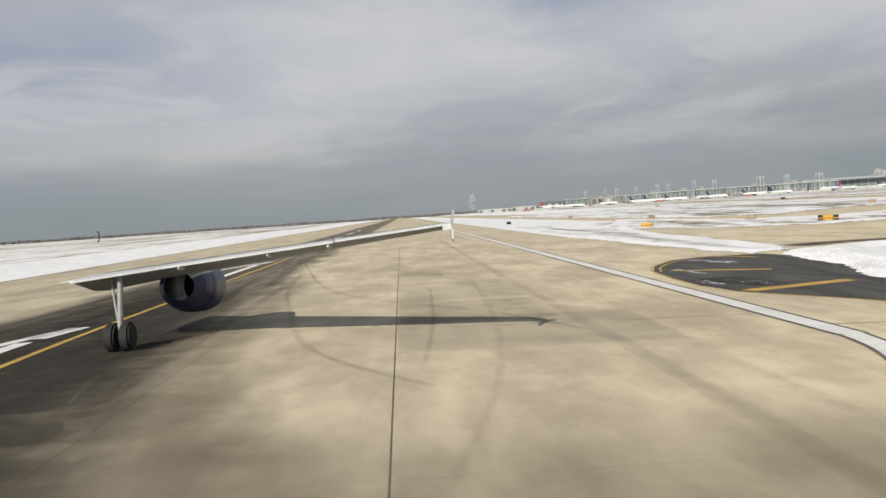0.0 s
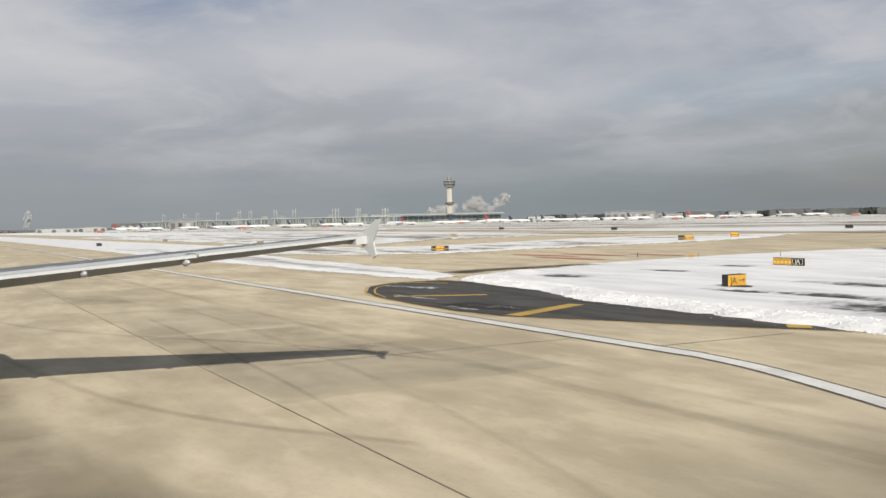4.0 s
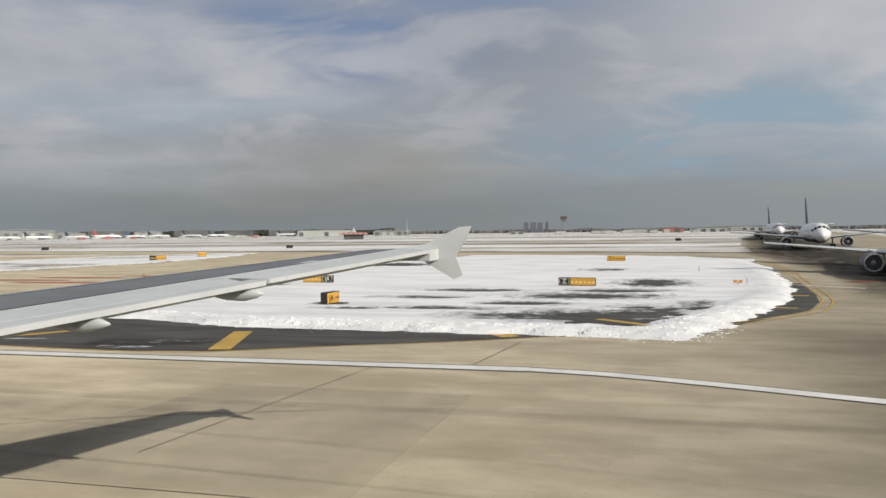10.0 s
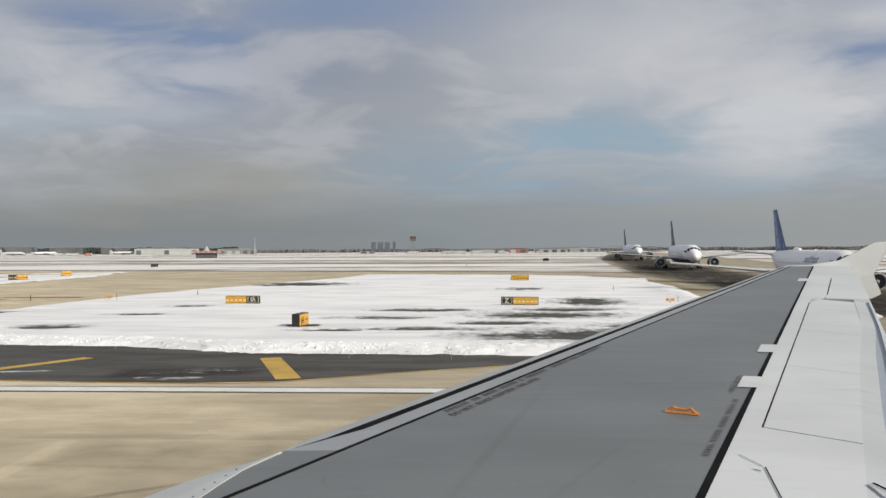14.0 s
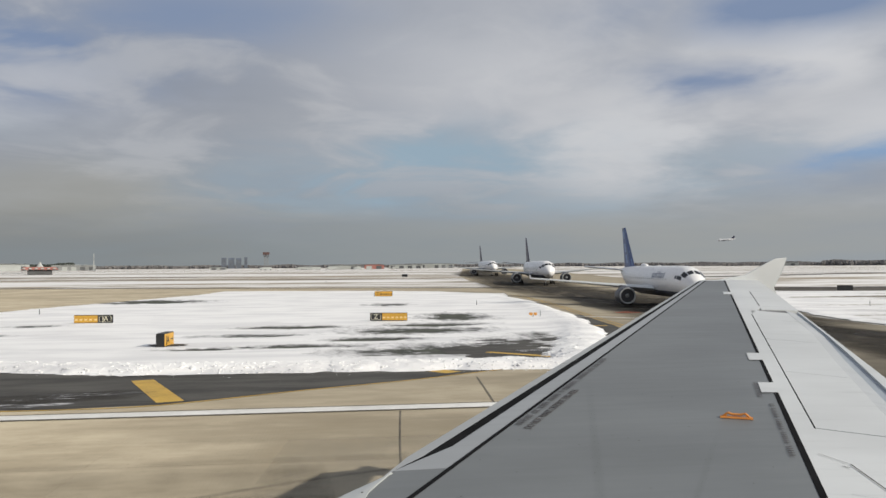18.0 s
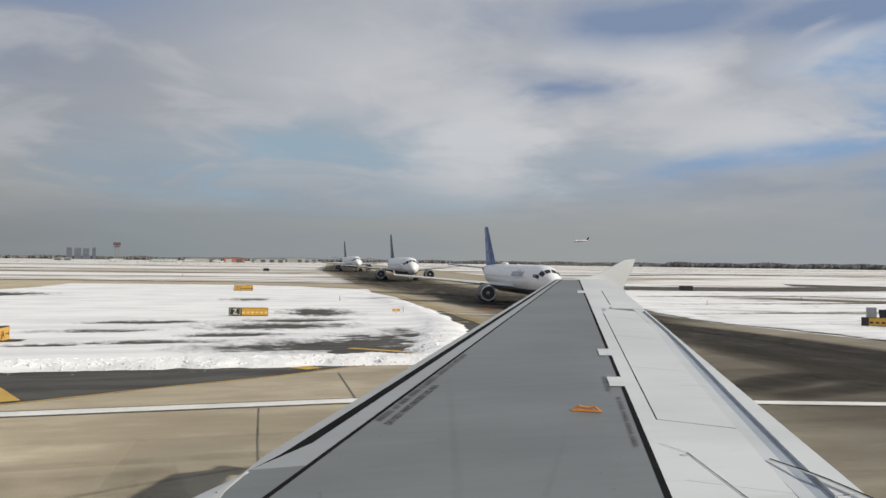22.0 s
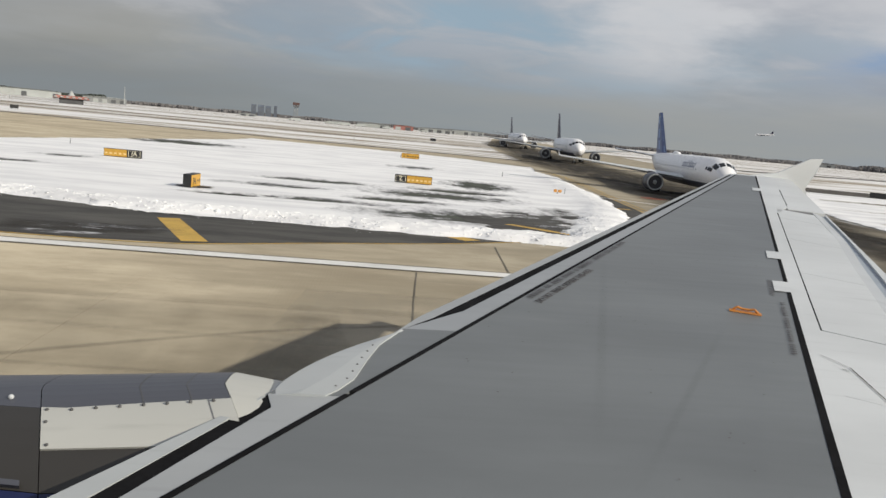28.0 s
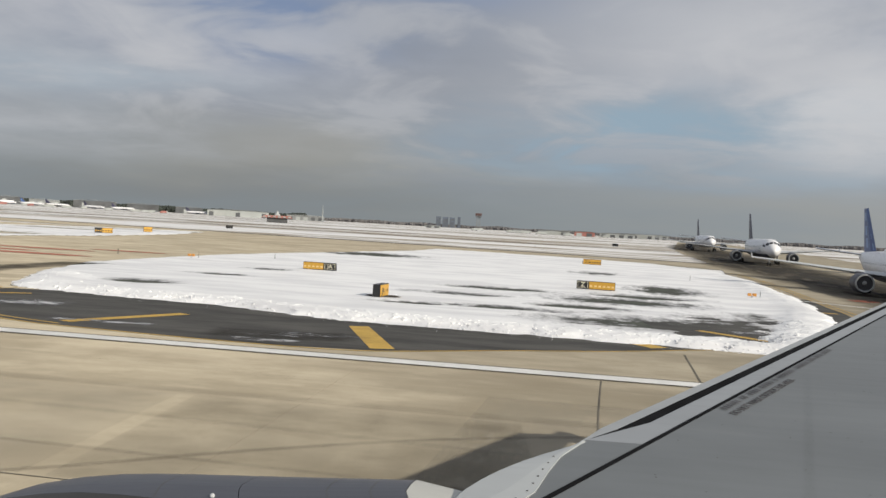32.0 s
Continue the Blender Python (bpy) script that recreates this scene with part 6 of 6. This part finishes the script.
def pier(bearing, dist, length, seed):
    r = random.Random(seed)
    th = upright("terminal_pier", bearing, dist, "low grey terminal pier with dark windows and masts", "building", "terminal piers")
    th.matrix_world = th.matrix_world @ Matrix.Diagonal((1, 1, 1.4, 1))
    block(th, "body", -length / 2, length / 2, 0, 30, 0, 12, building_grey)
    block(th, "window_band", -length / 2 + 2, length / 2 - 2, -0.5, 0.3, 6.0, 11.2, terminal_glass, "dark glazed band")
    for k in range(int(length / 7)):
        block(th, "mullion", -length / 2 + 3 + k * 7, -length / 2 + 3.7 + k * 7, -0.9, -0.4, 6.0, 11.2, building_white)
    for k in range(int((length - 12) / 9)):
        x = -length / 2 + 5 + k * 9
        block(th, "lower_opening", x, x + 7, -0.6, 0.2, 1, 4.5, building_dark, "dark ground floor opening")
    block(th, "roof_slab", -length / 2 - 2, length / 2 + 2, -3, 33, 12, 13, building_white)
    for k in range(int(length / 14)):
        x = -length / 2 + 6 + k * 14 + r.uniform(-2, 2)
        block(th, "column", x, x + 1.0, -2, -1, 0, 12, building_white)
    for k in range(2):
        x = r.uniform(-length / 2, length / 2)
        bm = bmesh.new()
        for d in (0, 5):
            rod(bm, (x + d, -4, 0), (x + d, -4, 25), 0.45)
        rod(bm, (x, -4, 22), (x + 5, -4, 22), 0.4)
        part("light_mast", bm, building_white, th, "pale twin light mast")
    x = r.uniform(-length / 3, length / 3)
    block(th, "roof_plant", x, x + 12, 8, 20, 13, 16.5, building_grey)


def shed_group():
    th = upright("equipment_shed", 20.0, 540, "dark equipment shed with a red and white roof", "building")
    th.matrix_world = th.matrix_world @ Matrix.Scale(0.76, 4)
    block(th, "outer_wall", -9, 9, 0, 10, 0, 4.2, building_dark, "dark low walls")
    bm = bmesh.new()
    loft(bm, [[(-13.5, -2, 4.2), (13.5, -2, 4.2), (13.5, 12, 4.2), (-13.5, 12, 4.2)], [(-11.5, -1, 6.3), (11.5, -1, 6.3), (11.5, 11, 6.3), (-11.5, 11, 6.3)]])
    part("roof", bm, roof_red, th, "faded red sloping roof")
    for k in range(6):
        block(th, "roof_square", -12.4 + k * 4.4, -10.2 + k * 4.4, -2.3, -1.9, 4.6, 5.6, building_white, "white square on the roof edge")
    bm = bmesh.new()
    loft(bm, [[(r * math.sin(a), 4 + r * math.cos(a), z) for a in [k * math.tau / 12 for k in range(12)]] for z, r in ((6.3, 3.0), (7.0, 2.4), (8.4, 1.5), (10.2, 0.7))])
    part("beacon", bm, building_white, th, "white conical beacon housing")
    bm = bmesh.new()
    for k in range(14):
        rod(bm, (-44 + k * 2.6, 3, 0), (-44 + k * 2.6, 3, 2.6), 0.12, seg=6)
    for z in (1.3, 2.5):
        rod(bm, (-44, 3, z), (-10, 3, z), 0.1, seg=6)
    part("fence", bm, grey_metal, th, "grey pipe fence beside the shed")


def radar_tower():
    th = upright("radar_tower", 5.5, 1500, "tall lattice radar tower with red head", "tower")
    bm = bmesh.new()
    for sx in (-1, 1):
        for sy in (-1, 1):
            rod(bm, (sx * 4, sy * 4, 0), (sx * 2.6, sy * 2.6, 24), 0.5, seg=6)
    for k in range(6):
        z, w = k * 4, 4 - k * 0.23
        for s in (-1, 1):
            rod(bm, (-w, s * w, z), (w, s * w, z + 4), 0.3, seg=5), rod(bm, (w, s * w, z), (-w, s * w, z + 4), 0.3, seg=5)
            rod(bm, (s * w, -w, z), (s * w, w, z + 4), 0.3, seg=5)
    part("lattice", bm, building_grey, th, "grey steel lattice")
    block(th, "deck", -5.5, 5.5, -5.5, 5.5, 24, 26, building_dark)
    bm = bmesh.new()
    loft(bm, [[(x, y, z) for y, z in ((-1.5, 27), (1.5, 27), (2.2, 32), (-0.6, 32))] for x in (-6, 6)])
    part("antenna", bm, antenna_red, th, "red radar antenna")
    part("turntable", rod(bmesh.new(), (0, 0, 26), (0, 0, 27.5), 1.6), building_dark, th)


build_tower(), terminal_hall(), shed_group(), radar_tower()
for n, (b, d, ln) in enumerate(((60.2, 1540, 60), (62.2, 1500, 66), (64.6, 1480, 62), (67.2, 1490, 62), (69.8, 1520, 60), (72.2, 1640, 90), (75.5, 1750, 110))):
    pier(b, d, ln, n)


def hangar(bearing, dist, w, h, mat, label, seed):
    r = random.Random(seed)
    th = upright("hangar", bearing, dist, label, "building", "far buildings")
    block(th, "hall", -w / 2, w / 2, 0, w * 0.5, 0, h, mat)
    bm = bmesh.new()
    loft(bm, [[(x, y, h + 0.16 * h * math.sin(math.pi * (x + w / 2) / w) + z) for y, z in ((-1, 0), (w * 0.5 + 1, 0), (w * 0.5 + 1, -0.6), (-1, -0.6))] for x in [-w / 2 + w * k / 6 for k in range(7)]])
    part("roof", bm, building_grey if mat is not building_grey else building_white, th, "low curved roof")
    for k in range(max(2, int(w / 14))):
        x = -w / 2 + (k + 0.2) * w / max(2, int(w / 14))
        block(th, "bay_door", x, x + 8, -0.3, 0.1, 0, h * 0.7, building_dark if r.random() < 0.6 else building_white)


r = random.Random(5)
for b, d, w, h, m in ((22.7, 1500, 110, 11, building_white), (26, 1900, 60, 14, building_dark), (29, 2000, 70, 16, building_dark), (32, 1950, 90, 17, building_dark), (35, 1900, 60, 13, building_grey), (37.5, 1950, 90, 16, building_dark), (40, 1850, 70, 12, building_grey), (42.5, 1800, 110, 18, building_grey), (46, 1750, 60, 14, building_dark), (48.8, 1750, 60, 12, building_white),
                    (74, 1700, 90, 20, building_grey), (76.8, 1800, 60, 12, building_white), (82.6, 2000, 90, 9, building_white), (78, 1800, 80, 16, building_dark), (80.5, 1900, 60, 10, building_white), (0, 1150, 45, 6, building_white), (2.5, 1250, 30, 4, building_white), (-2.2, 1200, 30, 7, roof_red), (-4.5, 1400, 60, 7, building_white), (-6.5, 1700, 90, 9, building_white), (8.8, 1300, 26, 4, building_white), (18.0, 1500, 70, 9, building_grey), (-31, 1900, 40, 7, building_white), (-38, 2100, 60, 8, building_grey)):
    hangar(b, d, w, h, m, {building_white: "pale low building far across the field", building_dark: "dark low hangar far across the field", building_grey: "grey low building far across the field", roof_red: "red building far across the field"}[m], int(b * 10))


def block_of_flats(bearing, dist, w, h):
    th = upright("apartment_block", bearing, dist, "hazy grey apartment tower on the skyline", "building", "apartment towers")
    block(th, "outer_wall", -w / 2, w / 2, 0, 14, 0, h, building_haze)
    for k in range(int(h / 4) - 1):
        block(th, "window_band", -w / 2 + 1, w / 2 - 1, -0.3, 0.1, 3 + k * 4, 4.8 + k * 4, building_dark)


for b, w in ((7.4, 18), (7.9, 20), (8.4, 16), (6.9, 10)):
    block_of_flats(b, 2700, w, r.uniform(30, 38))
th = upright("antenna_mast", 16.8, 1250, "thin white antenna mast", "mast")
part("pole", rod(bmesh.new(), (0, 0, 0), (0, 0, 26), 0.8, 0.3, 8), building_white, th)
part("mast_base", box(bmesh.new(), -2, 2, -2, 2, 0, 2.5), building_grey, th)

# parked airliners on the far apron
spots = [(57.8, 1330, 60, 1), (60.0, 1300, -40, 2), (53.8, 1340, 100, 0), (52.0, 1360, 60, 0), (49.4, 1320, 70, 0), (48.4, 1260, 20, 0), (44.3, 1250, 95, 0), (42.6, 1330, 80, 0), (33.5, 1500, 80, 0), (35, 1500, 75, 1), (29.5, 1500, 90, 0), (24.8, 1550, 80, 0), (77.4, 1500, 100, 2), (71, 1330, 70, 0), (68.4, 1300, 90, 0), (65.8, 1310, 60, 0), (63.2, 1290, 80, 0), (75.8, 1400, 90, 0), (73.4, 1370, 60, 0), (70.0, 1350, 110, 0), (67.0, 1320, 40, 0), (61.6, 1290, 120, 0), (55.0, 1290, 75, 0), (50.8, 1290, 110, 2), (47.0, 1280, 70, 0), (45.6, 1300, 85, 0), (40.8, 1330, 100, 0), (38.6, 1400, 70, 0), (36.6, 1420, 95, 2), (31.4, 1480, 60, 0)]
red_plane = None
for b, d, turn, kind in spots:
    x, y = far_spot(b, d)
    m = Matrix.Translation((x, y, ground_z(y) - 0.08)) @ pose(0, 0, 0, 0, 0, b + turn)
    if kind == 2 and red_plane is None:
        ob = red_plane = airliner(m, 1.25, tail_red, "white airliner with red tail parked by terminal")
    else:
        ob = copy_thing({0: plane_b, 1: plane_a, 2: red_plane}[kind], m)
    tagged(ob, {0: "white airliner parked by the far terminal", 1: "airliner with blue tail parked by terminal", 2: "white airliner with red tail parked by terminal"}[kind], "airplane", "parked airliners")


def service_vehicle(b, d, mat, w):
    th = upright("service_truck", b, d, "pale airport service truck on the apron" if mat is building_white else "red airport service truck on the apron", "truck", "service trucks", turn=b + 10)
    part("cab", box(bmesh.new(), -w / 2, -w / 2 + 2.2, -1.2, 1.2, 0.6, 2.8, 0.2), mat, th)
    part("body", box(bmesh.new(), -w / 2 + 2.3, w / 2, -1.25, 1.25, 0.7, 3.6, 0.1), mat, th)
    for x in (-w / 2 + 1.2, w / 2 - 1.5):
        for y in (-1.1, 1.1):
            part("wheel", rod(bmesh.new(), (x, y - 0.2, 0.5), (x, y + 0.2, 0.5), 0.5, seg=12), tyre_black, th)


for k in range(90):
    service_vehicle(r.uniform(27, 80), r.uniform(1150, 1280), roof_red if k % 9 == 4 else building_white, r.uniform(7, 13))
for k in range(12):
    service_vehicle(r.uniform(-6, 9), r.uniform(1050, 1150), building_white, r.uniform(7, 14))


# ---- woods on the horizon ----
def woods(name, b0, b1, d0, d1, h0, h1, count, mat, label, seed):
    """Many small crowns of uneven size, joined into one belt."""
    rr = random.Random(seed)
    verts, faces = [], []
    for _ in range(count):
        b, d = rr.uniform(b0, b1), rr.uniform(d0, d1)
        x, y = far_spot(b, d)
        z = ground_z(y)
        h = rr.uniform(0.65 * h0 + 0.2 * h1, 0.75 * h1) * (0.9 + 0.15 * math.sin(b * 1.7 + seed) * math.sin(b * 0.43))
        w = h * rr.uniform(0.3, 0.6)
        n0 = len(verts)
        verts.append((x, y, z + h))
        for lvl, (f, k) in enumerate(((0.75, 0.6), (0.45, 1.0), (0.0, 0.7))):
            for i in range(6):
                a = i * math.tau / 6 + lvl * 0.5
                q = rr.uniform(0.7, 1.25)
                verts.append((x + w * k * q * math.cos(a), y + w * k * q * math.sin(a), z + h * f * rr.uniform(0.85, 1.1)))
        for i in range(6):
            j = (i + 1) % 6
            faces.append((n0, n0 + 1 + i, n0 + 1 + j))
            for s in (0, 6):
                faces.append((n0 + 1 + s + i, n0 + 7 + s + i, n0 + 7 + s + j, n0 + 1 + s + j))
    return tagged(raw(name, verts, faces, mat), label, "trees", kind="stuff")


woods("far_woods", -70, 20, 2700, 3300, 10, 19, 11000, tree_haze, "bare winter woods along the horizon", 1)
woods("far_woods", 18, 50, 2300, 2700, 16, 27, 3500, tree_green, "dark winter woods behind the hangars", 2)
woods("far_woods", 76, 125, 2600, 3200, 8, 15, 4500, tree_haze, "bare winter woods beyond the runway end", 3)
woods("far_woods", -62, -24, 1900, 2300, 5, 10, 1500, tree_haze, "bare winter scrub beyond the snow", 4)
woods("far_woods", -66, -33, 1750, 2000, 9, 17, 6000, tree_haze, "brown winter woods behind the snow field", 6)
woods("far_woods", 48, 78, 3000, 3300, 8, 14, 900, tree_haze, "bare winter woods behind the terminals", 5)


def steam_plume(bearing, dist, puffs, label, seed):
    rr = random.Random(seed)
    x, y = far_spot(bearing, dist)
    bm = bmesh.new()
    side = Vector((math.cos(radians(bearing)), math.sin(radians(bearing)), 0))
    for along, up, rad in puffs:
        for _ in range(9):
            c = Vector((x, y, up)) + side * (along + rr.uniform(-0.7, 0.7) * rad) + Vector((0, 0, rr.uniform(-0.5, 0.5) * rad))
            made = bmesh.ops.create_icosphere(bm, subdivisions=2, radius=rad * rr.uniform(0.35, 0.7), matrix=Matrix.Translation(c))
            for v in made["verts"]:
                v.co += (v.co - c) * 0.7 * (noise.noise(v.co * 0.12) + noise.noise(v.co * 0.4) * 0.6)
    ob = tagged(part("steam_plume", bm, steam, smooth=True), label, "steam", kind="stuff")
    ob.data.attributes.new("wear", "FLOAT", "POINT").data.foreach_set("value", [0.24] * len(ob.data.vertices))
    return ob


steam_plume(55, 1950, [(-62, 30, 14), (-40, 34, 15), (-18, 36, 15), (30, 48, 18), (48, 55, 19), (62, 40, 16), (85, 36, 14), (105, 52, 15), (122, 62, 14)], "drifting white steam behind the tower", 3)
steam_plume(84.5, 3000, [(0, 25, 12), (2, 45, 13), (6, 62, 12)], "thin white steam on the horizon", 4)
runway_slabs()
